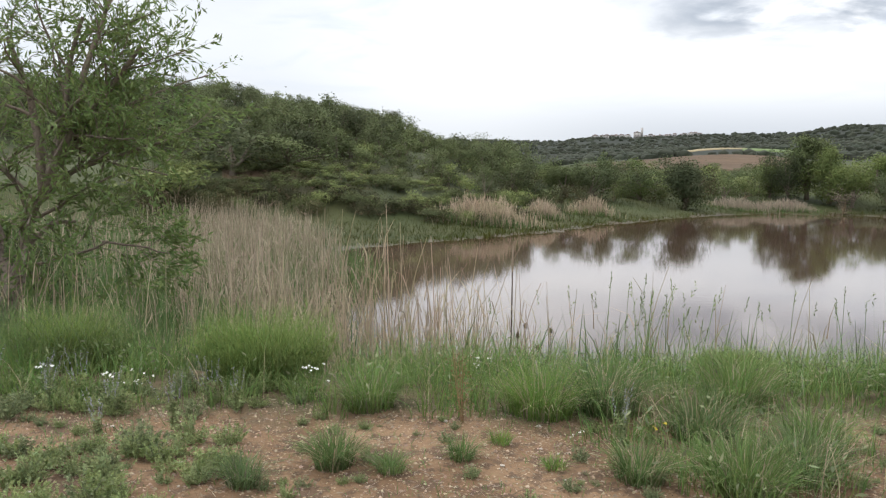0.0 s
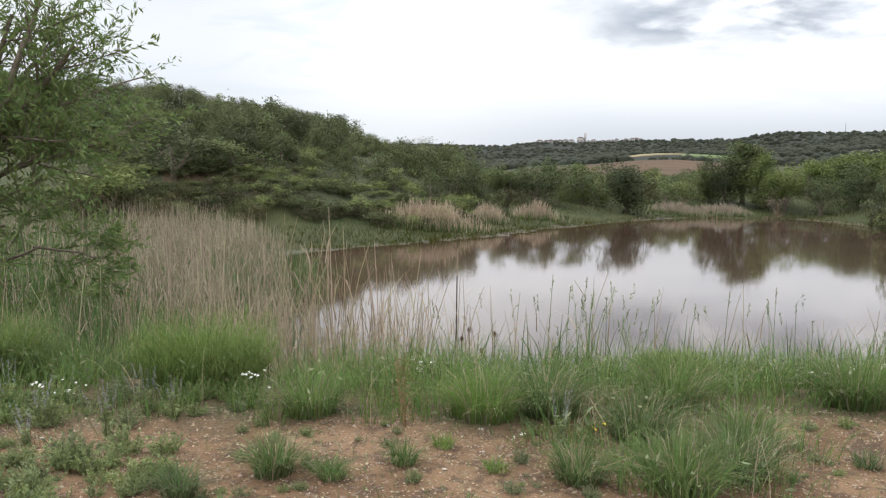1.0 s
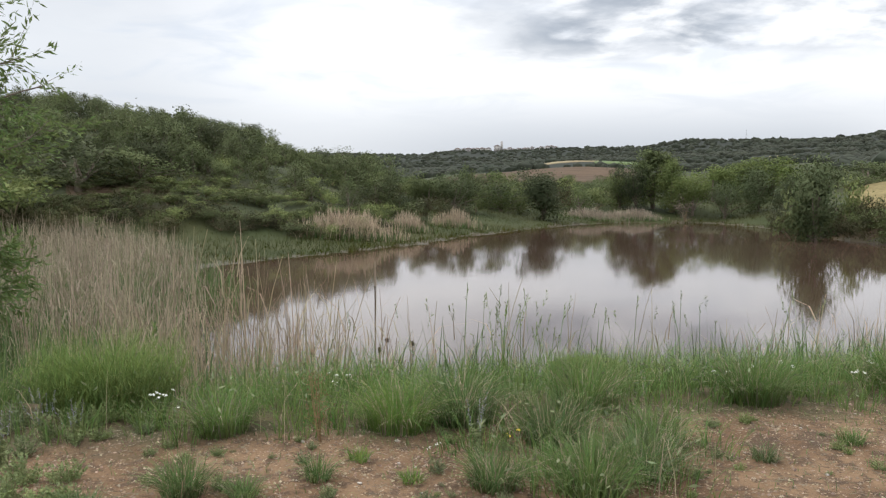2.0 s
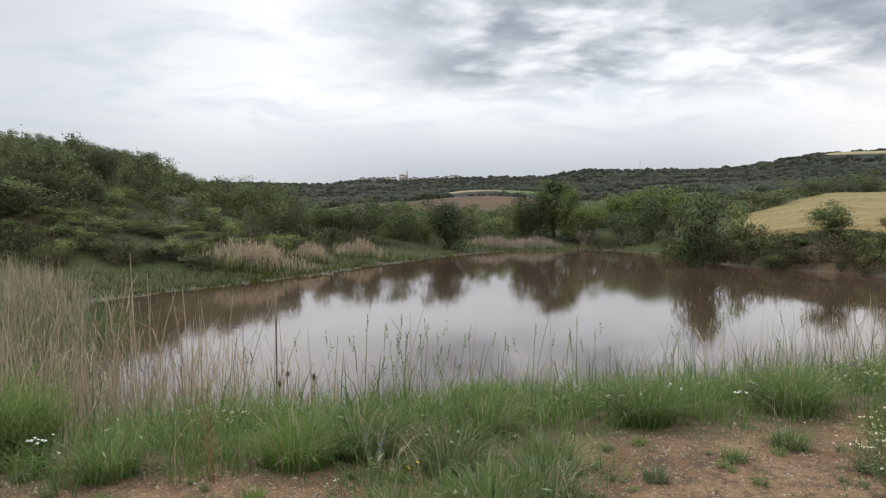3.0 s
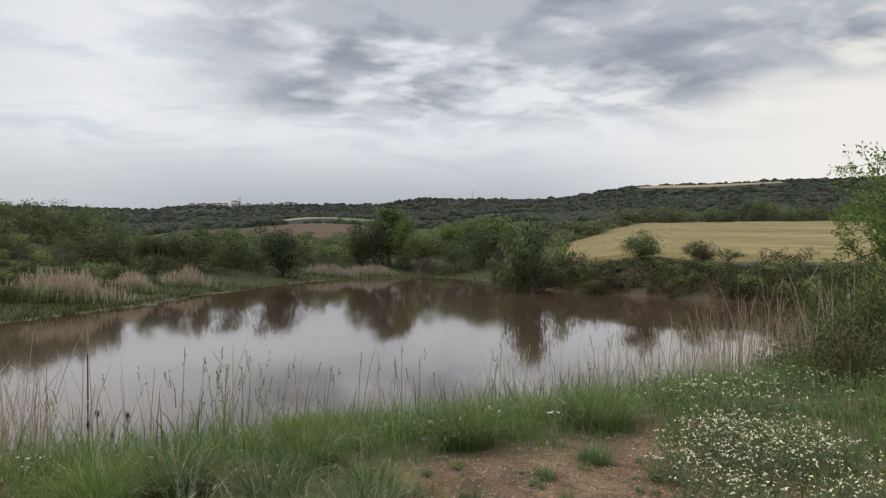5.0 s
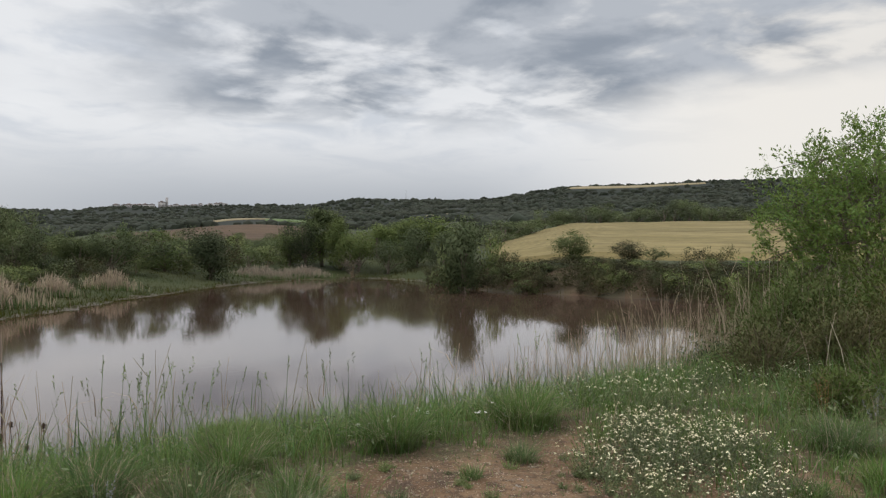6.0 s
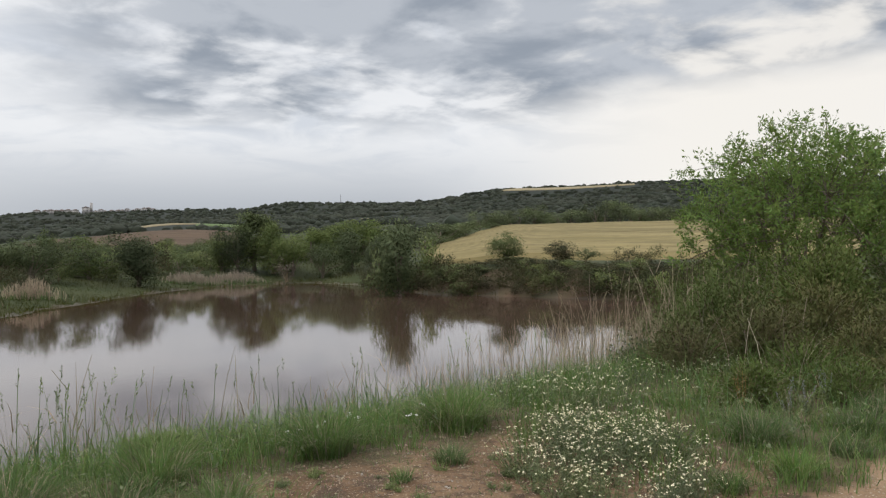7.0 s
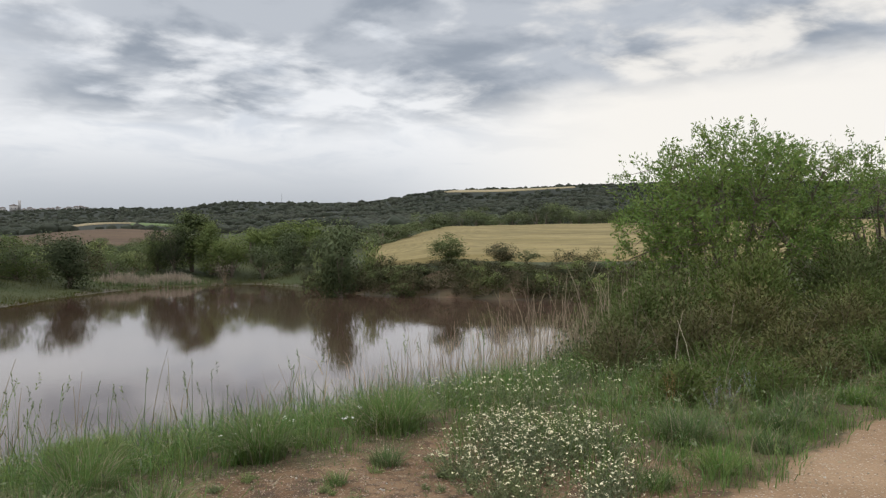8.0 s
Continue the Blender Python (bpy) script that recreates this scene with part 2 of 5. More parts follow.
M_CREAM = surface("cream_umbel", ((0.799, 0.755, 0.526), (0.691, 0.639, 0.399)), 9.0, 30.0, 0.8, 0, per=0.3, leaf=0.2, grit=0)
M_PURPLE = surface("mauve_flower", ((0.30, 0.29, 0.35), (0.37, 0.35, 0.41)), 9.0, 30.0, 0.7, 0, per=0.3, leaf=0.3, grit=0)
M_YELLOW = surface("yellow_petal", ((0.72, 0.58, 0.05), (0.66, 0.50, 0.04)), 9.0, 30.0, 0.6, 0, leaf=0.3, grit=0)
M_TEASEL = surface("dry_brown_seedhead", ((0.075, 0.050, 0.035), (0.11, 0.075, 0.05)), 20.0, 90.0, 0.95, 0.5)
M_RUST = surface("rusty_dock_leaf", ((0.303, 0.178, 0.080), (0.250, 0.178, 0.077)), 9.0, 40.0, 0.8, 0, per=0.6, leaf=0.2)
M_CLOD = surface("dirt_crumb", ((0.234, 0.152, 0.090), (0.374, 0.289, 0.199), (0.101, 0.064, 0.039)), 9.0, 60.0, 0.95, 0.3, per=0.9)
M_STONE = surface("pale_limestone", ((0.345, 0.307, 0.255), (0.420, 0.383, 0.330)), 9.0, 60.0, 0.9, 0.4, per=0.5)
M_WALL = surface("village_plaster", ((0.46, 0.43, 0.40), (0.38, 0.36, 0.34)), 0.3, 3.0, 0.9, 0.2, per=0.5)
M_ROOF = surface("terracotta_roof", ((0.24, 0.195, 0.17), (0.20, 0.17, 0.15)), 0.5, 5.0, 0.9, 0.4, per=0.4)
M_GLASS = surface("dark_window", ((0.03, 0.03, 0.035), (0.05, 0.05, 0.05)), 1.0, 5.0, 0.3, 0)
M_STEEL = surface("galvanised_steel", ((0.30, 0.30, 0.31), (0.25, 0.25, 0.26)), 2.0, 30.0, 0.5, 0.1)

# muddy water: a brown body under a mirror-smooth skin with faint ripples
M_WATER = bpy.data.materials.new("muddy_water")
M_WATER.use_nodes = True
t = Nodes(M_WATER.node_tree)
at = t.add("ShaderNodeTexCoord").outputs["Object"]
b = t.add("ShaderNodeBsdfPrincipled")
t.link(t.mix(t.span(t.noise(at, 0.06, 4.0), 0.35, 0.65), (0.062, 0.036, 0.026), (0.078, 0.049, 0.036)), b.inputs["Base Color"])
b.inputs["Roughness"].default_value = 0.045
b.inputs["IOR"].default_value = 1.53
bp = t.add("ShaderNodeBump")
bp.inputs["Strength"].default_value = 0.10
bp.inputs["Distance"].default_value = 0.010
stretch = t.add("ShaderNodeMapping")
stretch.inputs["Scale"].default_value = (1.0, 2.2, 1.0)
t.link(at, stretch.inputs[0])
t.link(t.noise(stretch.outputs[0], 2.2, 4.0, 0.5), bp.inputs["Height"])
t.link(bp.outputs[0], b.inputs["Normal"])
t.link(b.outputs[0], t.add("ShaderNodeOutputMaterial").inputs[0])


# ---------------------------------------------------------------- mesh helpers
def raw_mesh(name, verts, faces, material=None, smooth=False):
    """A mesh from an (n, 3) array and a list of (m, 3) or (m, 4) index arrays."""
    me = bpy.data.meshes.new(name)
    verts = np.asarray(verts, np.float32)
    faces = [np.asarray(f, np.int32) for f in faces if len(f)]
    loops = np.concatenate([f.ravel() for f in faces])
    counts = np.concatenate([np.full(len(f), f.shape[1], np.int32) for f in faces])
    me.vertices.add(len(verts))
    me.vertices.foreach_set("co", verts.ravel())
    me.loops.add(len(loops))
    me.loops.foreach_set("vertex_index", loops)
    me.polygons.add(len(counts))
    me.polygons.foreach_set("loop_start", np.concatenate([[0], np.cumsum(counts)[:-1]]).astype(np.int32))
    me.update(calc_edges=True)
    if smooth:
        me.polygons.foreach_set("use_smooth", np.ones(len(counts), bool))
    if material:
        me.materials.append(material)
    return me


class Soup:
    """Collects arrays of vertices and faces into one mesh."""

    def __init__(self):
        self.v, self.f, self.n = [], [], 0

    def add(self, verts, *faces):
        verts = np.asarray(verts, float).reshape(-1, 3)
        self.v.append(verts)
        self.f += [np.asarray(f) + self.n for f in faces if len(f)]
        self.n += len(verts)

    def mesh(self, name, material, smooth=False):
        return raw_mesh(name, np.concatenate(self.v), self.f, material, smooth)


def soften(me, centres, share=0.75, lift=0.25):
    """Turns each leaf to face outwards from the middle of its clump, as a mass of small leaves scatters light."""
    n = len(me.vertices)
    centres = np.broadcast_to(np.asarray(centres, np.float32), (n, 3))
    m, k = len(me.polygons), me.polygons[0].loop_total
    face, ring = np.zeros(m * 3, np.float32), np.zeros(m * k, np.int32)
    me.polygons.foreach_get("normal", face)
    me.loops.foreach_get("vertex_index", ring)
    ring = ring.reshape(m, k)
    co = np.zeros(n * 3, np.float32)
    me.vertices.foreach_get("co", co)
    away = (co.reshape(-1, 3) - centres)[ring[:, 0]]
    back = (face.reshape(-1, 3) * away).sum(1) < 0
    ring[back] = ring[back][:, ::-1]
    me.loops.foreach_set("vertex_index", ring.ravel())
    me.update(calc_edges=True)
    out = co.reshape(-1, 3) - centres
    out /= np.linalg.norm(out, axis=1, keepdims=True) + 1e-6
    out[:, 2] += lift
    own = np.zeros(n * 3, np.float32)
    me.vertices.foreach_get("normal", own)
    own = own.reshape(-1, 3)
    own *= np.where((own * out).sum(1, keepdims=True) < 0, -1, 1)
    mix = out * share + own * (1 - share)
    mix /= np.linalg.norm(mix, axis=1, keepdims=True) + 1e-6
    me.polygons.foreach_set("use_smooth", np.ones(len(me.polygons), bool))
    me.normals_split_custom_set_from_vertices(mix.tolist())
    return me


def part(name, me, parent, label=""):
    ob = new(name, me)
    ob.parent = parent
    if label:
        ob["label"] = label
    return ob


def empty(name, m, label, category, group="", kind=""):
    ob = tagged(new(name), label, category, group, kind)
    ob.matrix_basis = m
    return ob


def ribbons(rng, base, height, width, bend, segs=3, heading=None, tip=0.12):
    """Blades: strips that rise from base, lean over and taper. Returns verts, quads."""
    n = len(base)
    s = np.linspace(0, 1, segs + 1)
    az = rng.uniform(0, 2 * np.pi, n) if heading is None else heading
    side_az = az + rng.uniform(0.7, 2.4, n)
    d = np.stack([np.cos(az), np.sin(az), 0 * az], 1)
    side = np.stack([np.cos(side_az), np.sin(side_az), 0 * az], 1)
    h, w, k = (np.broadcast_to(np.asarray(q, float), (n,)) for q in (height, width, bend))
    out = (k * h)[:, None] * s[None] ** 1.9
    up = h[:, None] * (s[None] - (0.42 * np.minimum(k, 1.6))[:, None] * s[None] ** 2.4)
    spine = base[:, None] + d[:, None] * out[..., None] + np.array([0, 0, 1.0]) * up[..., None]
    wid = w[:, None] * (1 - (1 - tip) * s[None] ** 1.6) * 0.5
    v = np.stack([spine - side[:, None] * wid[..., None], spine + side[:, None] * wid[..., None]], 2)
    i = (np.arange(n) * 2 * (segs + 1))[:, None] + np.arange(segs)[None] * 2
    q = np.stack([i, i + 1, i + 3, i + 2], -1).reshape(-1, 4)
    return v.reshape(-1, 3), q


def cards(rng, centre, length, width, axis=None, droop=0.0, three=False):
    """Leaves: folded four-cornered blades round the centres. Returns verts, quads."""
    n = len(centre)
    a = rng.normal(size=(n, 3)) if axis is None else axis + rng.normal(size=(n, 3)) * 0.45
    a[:, 2] -= droop
    a /= np.linalg.norm(a, axis=1, keepdims=True) + 1e-9
    b = np.cross(a, rng.normal(size=(n, 3)))
    b /= np.linalg.norm(b, axis=1, keepdims=True) + 1e-9
    c = np.cross(a, b)
    ln = np.broadcast_to(np.asarray(length, float), (n,))[:, None] * rng.uniform(0.7, 1.25, (n, 1))
    wd = np.broadcast_to(np.asarray(width, float), (n,))[:, None] * rng.uniform(0.75, 1.2, (n, 1))
    mid = centre + a * ln * 0.45 + c * wd * 0.18
    v = np.stack([centre, mid - b * wd * 0.5, centre + a * ln, mid + b * wd * 0.5], 1)
    if three:
        v = np.stack([centre, mid - b * wd * 0.6, mid + b * wd * 0.6 + a * ln * 0.35], 1)
        return v.reshape(-1, 3), np.arange(n * 3).reshape(-1, 3)
    return v.reshape(-1, 3), np.arange(n * 4).reshape(-1, 4)


def tube(points, radii, sides=6):
    """A tapered round branch along points. Returns verts, quads."""
    p = np.asarray(points, float)
    r = np.asarray(radii, float)
    d = np.gradient(p, axis=0)
    d /= np.linalg.norm(d, axis=1, keepdims=True) + 1e-9
    ref = np.where(np.abs(d[:, 2:3]) > 0.9, np.array([[1.0, 0, 0]]), np.array([[0, 0, 1.0]]))
    u = np.cross(d, ref)
    u /= np.linalg.norm(u, axis=1, keepdims=True) + 1e-9
    w = np.cross(d, u)
    a = np.linspace(0, 2 * np.pi, sides, endpoint=False)
    v = p[:, None] + r[:, None, None] * (np.cos(a)[None, :, None] * u[:, None] + np.sin(a)[None, :, None] * w[:, None])
    i = np.arange(len(p) - 1)[:, None] * sides
    j = np.arange(sides)[None]
    k = (j + 1) % sides
    q = np.stack([i + j, i + k, i + sides + k, i + sides + j], -1).reshape(-1, 4)
    return v.reshape(-1, 3), q


def box(soup, lo, hi):
    (x0, y0, z0), (x1, y1, z1) = lo, hi
    soup.add(
        [(x0, y0, z0), (x1, y0, z0), (x1, y1, z0), (x0, y1, z0), (x0, y0, z1), (x1, y0, z1), (x1, y1, z1), (x0, y1, z1)],
        [(0, 3, 2, 1), (4, 5, 6, 7), (0, 1, 5, 4), (1, 2, 6, 5), (2, 3, 7, 6), (3, 0, 4, 7)],
    )


# ---------------------------------------------------------------- lie of the land
WATER = -1.8
SHORE = np.array([
    (-3.0, 10.2), (-4.2, 14), (-4.6, 20), (-3.9, 26), (-4.6, 31), (-1.4, 33.4), (1.6, 36.4), (6.0, 41.4), (10.2, 47.5),
    (16.2, 54.0), (21.5, 60.5), (28.5, 64.0), (35.0, 63.0), (35.8, 56), (33.6, 48.5), (32.9, 43.0), (33.7, 38), (35.7, 33.5),
    (37.0, 28.5), (37, 20), (31, 13.5), (20, 10.6), (8, 9.7),
])
RING = np.array([60, 80, 95, 120, 150, 200, 260, 340, 450, 700, 1000, 1400, 4600], float)
LAND = {
    -120: (0, 0, 0, 0, 0, 0, 1, 2, 3, 6, 10, 14, 20),
    -60: (-4, -3, 1.2, 7, 14, 16, 16, 15, 16, 20, 25, 30, 35),
    -25: (-4.6, -3.6, 1.6, 8, 13.8, 14, 12, 11, 12, 18, 28, 38, 45),
    -13: (-4.6, -3.6, 1.5, 7.6, 13.4, 13.4, 9, 8.5, 9, 15, 28, 40, 50),
    -7: (-4.6, -3.6, 1.2, 6.2, 10.8, 10.2, 5.5, 5, 7, 14, 28, 45, 52),
    -2: (-4.6, -3.6, 0.8, 4.0, 5.7, 5.2, 3, 4, 7, 14, 28, 50, 55),
    3: (-4.3, -3.2, -0.2, 2.0, 2.6, 2.0, 2, 3, 6, 14, 28, 52, 56),
    7: (-3.0, -2.2, -1.4, -0.2, 0.2, 0.8, 1.5, 3, 6, 12, 25, 53, 57),
    12: (-1.5, -1.1, -0.9, -0.4, 0.2, 1.0, 2.4, 6.2, 10, 14, 26, 61, 64),
    20: (-1.5, -1.2, -1.0, -0.4, 0.3, 1.2, 2.8, 9.0, 15, 19, 32, 66, 68),
    28: (-1.5, -1.2, -0.9, -0.2, 0.6, 2.0, 3.4, 7.0, 13, 27, 57, 67, 70),
    36: (-1.2, -0.2, 0.2, 1.0, 2.0, 4.0, 7.0, 11, 16, 33, 56, 62, 66),
    45: (-0.2, 1.2, 2.2, 3.4, 5.0, 6.3, 8.0, 12, 19, 38, 74, 76, 78),
    55: (-0.2, 1.2, 2.2, 3.4, 5.1, 6.5, 8.5, 12, 20, 40, 77, 79, 80),
    75: (0.4, 1.4, 2.2, 3.4, 5.1, 6.5, 8.5, 13, 21, 42, 70, 74, 76),
    110: (0.2, 0.5, 0.8, 1.2, 2, 3, 4, 6, 9, 16, 26, 34, 40),
    180: (0, 0, 0, 0, 0, 0, 1, 2, 3, 6, 10, 14, 20),
    240: (0, 0, 0, 0, 0, 0, 1, 2, 3, 6, 10, 14, 20),
}


def smooth(x, lo, hi):
    q = np.clip((x - lo) / (hi - lo), 0, 1)
    return q * q * (3 - 2 * q)


def wob(x, y, scale, seed=0.0):
    """Cheap smooth wobble in about -1..1."""
    a, c = x * scale + seed * 1.7, y * scale - seed * 2.3
    return (np.sin(a * 1.0 + 1.3 * np.sin(c * 0.7 + seed)) + np.sin(c * 1.3 + 1.1 * np.sin(a * 0.9 + 2 * seed)) + 0.5 * np.sin(2.3 * a + 1.9 * c)) / 2.5


def shore_distance(x, y):
    """Metres from the waterline: above 0 on land, below 0 in the pond."""
    best = np.full(np.shape(x), 1e9)
    inside = np.zeros(np.shape(x), bool)
    for (ax, ay), (bx, by) in zip(SHORE, np.roll(SHORE, -1, 0)):
        ex, ey = bx - ax, by - ay
        s = np.clip(((x - ax) * ex + (y - ay) * ey) / (ex * ex + ey * ey), 0, 1)
        best = np.minimum(best, np.hypot(x - ax - s * ex, y - ay - s * ey))
        cross = ((ay > y) != (by > y)) & (x < ex * (y - ay) / (ey if ey else 1e-9) + ax)
        inside ^= cross
    return np.where(inside, -best, best)


def pull(az):
    """How much nearer than the LAND table's ranges the land lies."""
    return np.interp(az, (-40, 3, 7, 12, 20, 28, 36, 60, 90, 120), (0.51, 0.51, 0.62, 0.75, 0.80, 0.80, 0.85, 0.85, 0.9, 1.0))


def drawn_in(az, r):
    s = pull(az)
    return np.where(r < 200, r * s, np.where(r < 340, 200 * s + (r - 200) * (340 - 200 * s) / 140, r))


def drawn_out(az, r):
    s = pull(az)
    return np.where(r < 200 * s, r / s, np.where(r < 340, 200 + (r - 200 * s) * 140 / (340 - 200 * s), r))


def height(x, y):
    x, y = np.asarray(x, float), np.asarray(y, float)
    r, az = np.hypot(x, y), np.degrees(np.arctan2(x, y))
    keys = np.array(sorted(LAND), float)
    table = np.array([LAND[int(k)] for k in keys])
    a = np.where(az < -120, az + 360, az)
    i = np.clip(np.searchsorted(keys, a, side="right") - 1, 0, len(keys) - 2)
    f = np.clip((a - keys[i]) / (keys[i + 1] - keys[i]), 0, 1)
    f = f * f * (3 - 2 * f)
    rn = drawn_out(az, r)
    q = np.log(np.clip(rn, RING[0], RING[-1]))
    j = np.clip(np.searchsorted(np.log(RING), q, side="right") - 1, 0, len(RING) - 2)
    g = (q - np.log(RING)[j]) / (np.log(RING)[j + 1] - np.log(RING)[j])
    g = g * g * (3 - 2 * g) * 0.5 + g * 0.5
    z0 = table[i, j] * (1 - g) + table[i, j + 1] * g
    z1 = table[i + 1, j] * (1 - g) + table[i + 1, j + 1] * g
    base = 1.5 + (z0 * (1 - f) + z1 * f - 1.5) * r / np.maximum(rn, 1e-6)
    # the dam: a level crest that carries the path
    dam = smooth(y, 22, 12) * smooth(np.abs(x - 5), 80, 40)
    base = base * (1 - dam)
    d = shore_distance(x, y) + 0.5 * wob(x, y, 0.5, 2) * smooth(r, 8, 25)
    near = smooth(y, 18, 12)
    right = smooth(az, 33, 37) * (1 - near)
    reach = 5.2 * near + 3.4 * right + (18 - 5 * smooth(az, 5, 20)) * (1 - near) * (1 - right)
    foot = WATER + np.clip(d, 0, 60) * 0.012
    z = foot + (base - foot) * smooth(d, 0, 1) ** 0.5 * np.clip(smooth(d / reach, -0.25, 1.0) * 1.14 - 0.14, 0, 1)
    z = np.where(d < 0, WATER + np.maximum(d * 0.22, -1.6), z)
    # the reed marsh beside the pond
    marsh = smooth(x, -2, -5) * smooth(y, 10.0, 12.5) * smooth(y, 40, 32) * smooth(x, -30, -22)
    z = z * (1 - marsh) + (WATER + 0.04) * marsh
    z = z + 0.018 * wob(x, y, 2.3, 1) * smooth(r, 0.5, 3) + 0.010 * wob(x, y, 7.0, 5) * (r < 25)
    z = z + 0.10 * wob(x, y, 0.45, 3) * smooth(r, 20, 60) * (d > 2) + smooth(r, 350, 900) * 2.2 * wob(x, y, 0.011, 4)
    return z


def spot(az, r, dz=0.0, plain=False):
    """A place on the ground at an azimuth (degrees from +y to +x) and a range of the LAND table (plain: in metres)."""
    if not plain:
        r = float(drawn_in(np.array(float(az)), np.array(float(r))))
    x, y = r * math.sin(radians(az)), r * math.cos(radians(az))
    return x, y, float(height(x, y)) + dz


def build_ground():
    az = np.radians(np.concatenate([np.arange(-35, 80, 0.44), np.arange(80, 325, 4.0)]))
    rad = np.concatenate([[0.4], 0.8 * 1.033 ** np.arange(0, 267)])
    rad = rad[rad < 4600]
    A, R = np.meshgrid(az, rad)
    x, y = R * np.sin(A), R * np.cos(A)
    verts = np.stack([x, y, height(x, y)], -1).reshape(-1, 3)
    na, nr = len(az), len(rad)
    i, j = np.meshgrid(np.arange(nr - 1), np.arange(na), indexing="ij")
    k = (j + 1) % na
    q = np.stack([i * na + j, i * na + k, (i + 1) * na + k, (i + 1) * na + j], -1).reshape(-1, 4)[:, ::-1]
    me = raw_mesh("ground", np.concatenate([verts, [[0, 0, float(height(0, 0))]]]), [q, np.stack([np.arange(na), np.roll(np.arange(na), -1), np.full(na, len(verts))], 1)], None, True)
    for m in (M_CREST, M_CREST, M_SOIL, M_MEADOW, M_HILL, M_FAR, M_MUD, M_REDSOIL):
        me.materials.append(m)
    n = len(me.polygons)
    c = np.zeros(n * 3)
    me.polygons.foreach_get("center", c)
    x, y, z = c.reshape(-1, 3).T
    r, a = np.hypot(x, y), np.degrees(np.arctan2(x, y))
    d = shore_distance(x, y)
    slot = np.full(n, 3)
    slot[(drawn_out(a, r) > 88) & (a < 6)] = 4
    slot[(d > 0) & (d < 9) & (a > 33) & (y > 14)] = 4
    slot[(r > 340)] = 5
    slot[(d < np.where(a > 33, 0.15, 0.8)) & (r > 8)] = 6
    slot[(np.abs(a - 49.0) < 0.55) & (d > 0) & (d < 5) & (y > 14)] = 7
    slot[(a > 36) & (d > 0.1) & (d < 1.6 + 1.2 * wob(x, y, 0.5, 8)) & (y > 14)] = 7
    slot[(y < 12) & (d > 0.3) & (np.abs(x) < 60) & (y > -6)] = 0
    rn = drawn_out(a, r)
    slot[(rn > 91) & (rn < 99) & (a > -16) & (a < 3) & (wob(x, y, 0.35, 6) > 0.3)] = 7
    me.polygons.foreach_set("material_index", slot.astype(np.int32))
    return tagged(new("ground", me), "earth dam, pond banks, meadow and wooded hills", "ground", kind="structure")


build_ground()


def build_water():
    # a sheet a little wider than the waterline, so that it runs under the banks
    mid = SHORE.mean(0)
    ring = mid + (SHORE - mid) * 1.0 + 3.0 * (SHORE - mid) / np.linalg.norm(SHORE - mid, axis=1, keepdims=True)
    v = [(x, y, WATER) for x, y in ring] + [(mid[0], mid[1], WATER)]
    n = len(ring)
    tri = [((i + 1) % n, i, n) for i in range(n)]
    tagged(new("water", raw_mesh("water", v, [tri], M_WATER)), "still muddy brown pond water mirroring the sky", "water", kind="structure")


build_water()


def field(name, az, inner, outer, material, label, lift=0.12, ridges=0.0, nr=30):
    """A tilled field draped on the land between two ranges over a span of azimuths."""
    na = 90
    A = np.linspace(az[0], az[-1], na)
    lo, hi = np.interp(A, az, inner), np.interp(A, az, outer)
    s = np.linspace(0, 1, nr)[:, None]
    R = drawn_in(A[None], lo + (hi - lo) * s)
    T = np.radians(A)[None]
    x, y = R * np.sin(T), R * np.cos(T)
    z = height(x, y) + lift + ridges * np.sin(np.arange(nr) * 2.1)[:, None]
    edge = (s > 0.001) & (s < 0.999) & (np.arange(na)[None] > 0) & (np.arange(na)[None] < na - 1)
    z = np.where(edge, z, z - lift - 0.5)
    i, j = np.meshgrid(np.arange(nr - 1), np.arange(na - 1), indexing="ij")
    q = np.stack([i * na + j, (i + 1) * na + j, (i + 1) * na + j + 1, i * na + j + 1], -1).reshape(-1, 4)[:, ::-1]
    tagged(new(name, raw_mesh(name, np.stack([x, y, z], -1).reshape(-1, 3), [q[:, ::-1]], material, True)), label, "field", kind="structure")


field("barley_field", (37.6, 39.5, 41.5, 46, 52, 60, 80), (76, 69, 67, 66, 65, 64, 62), (98, 118, 135, 170, 180, 185, 185), M_STRAW, "pale straw-yellow ripening barley field above the bank", 0.3, 0.16, 110)
field("ploughed_field", (10, 13, 16, 22, 24.5), (255, 240, 235, 232, 240), (290, 315, 330, 345, 340), M_PLOUGH, "bare reddish brown ploughed field on a slope", 0.4, 0.08)
field("stubble_strip", (16.8, 18, 20.5, 21.4), (400, 404, 424, 434), (408, 424, 446, 440), M_PALE, "pale stubble strip on the far slope", 0.5)
field("crop_strip", (21, 22.5, 25), (400, 405, 390), (425, 450, 420), M_GREENF, "light green strip of young crop", 0.5)
field("crop_strip", (22.8, 23.8, 25.5), (205, 210, 215), (228, 236, 230), M_GREENF, "light green strip of young crop", 0.3)
field("plateau_strip", (42.3, 44.5, 48, 53), (925, 884, 880, 900), (940, 946, 948, 938), M_PALE, "pale stubble field along the plateau's edge", 0.8)
field("stubble_strip", (32.8, 34.2, 36), (520, 518, 518), (527, 532, 526), M_PALE, "pale stubble strip on the far slope", 0.5)


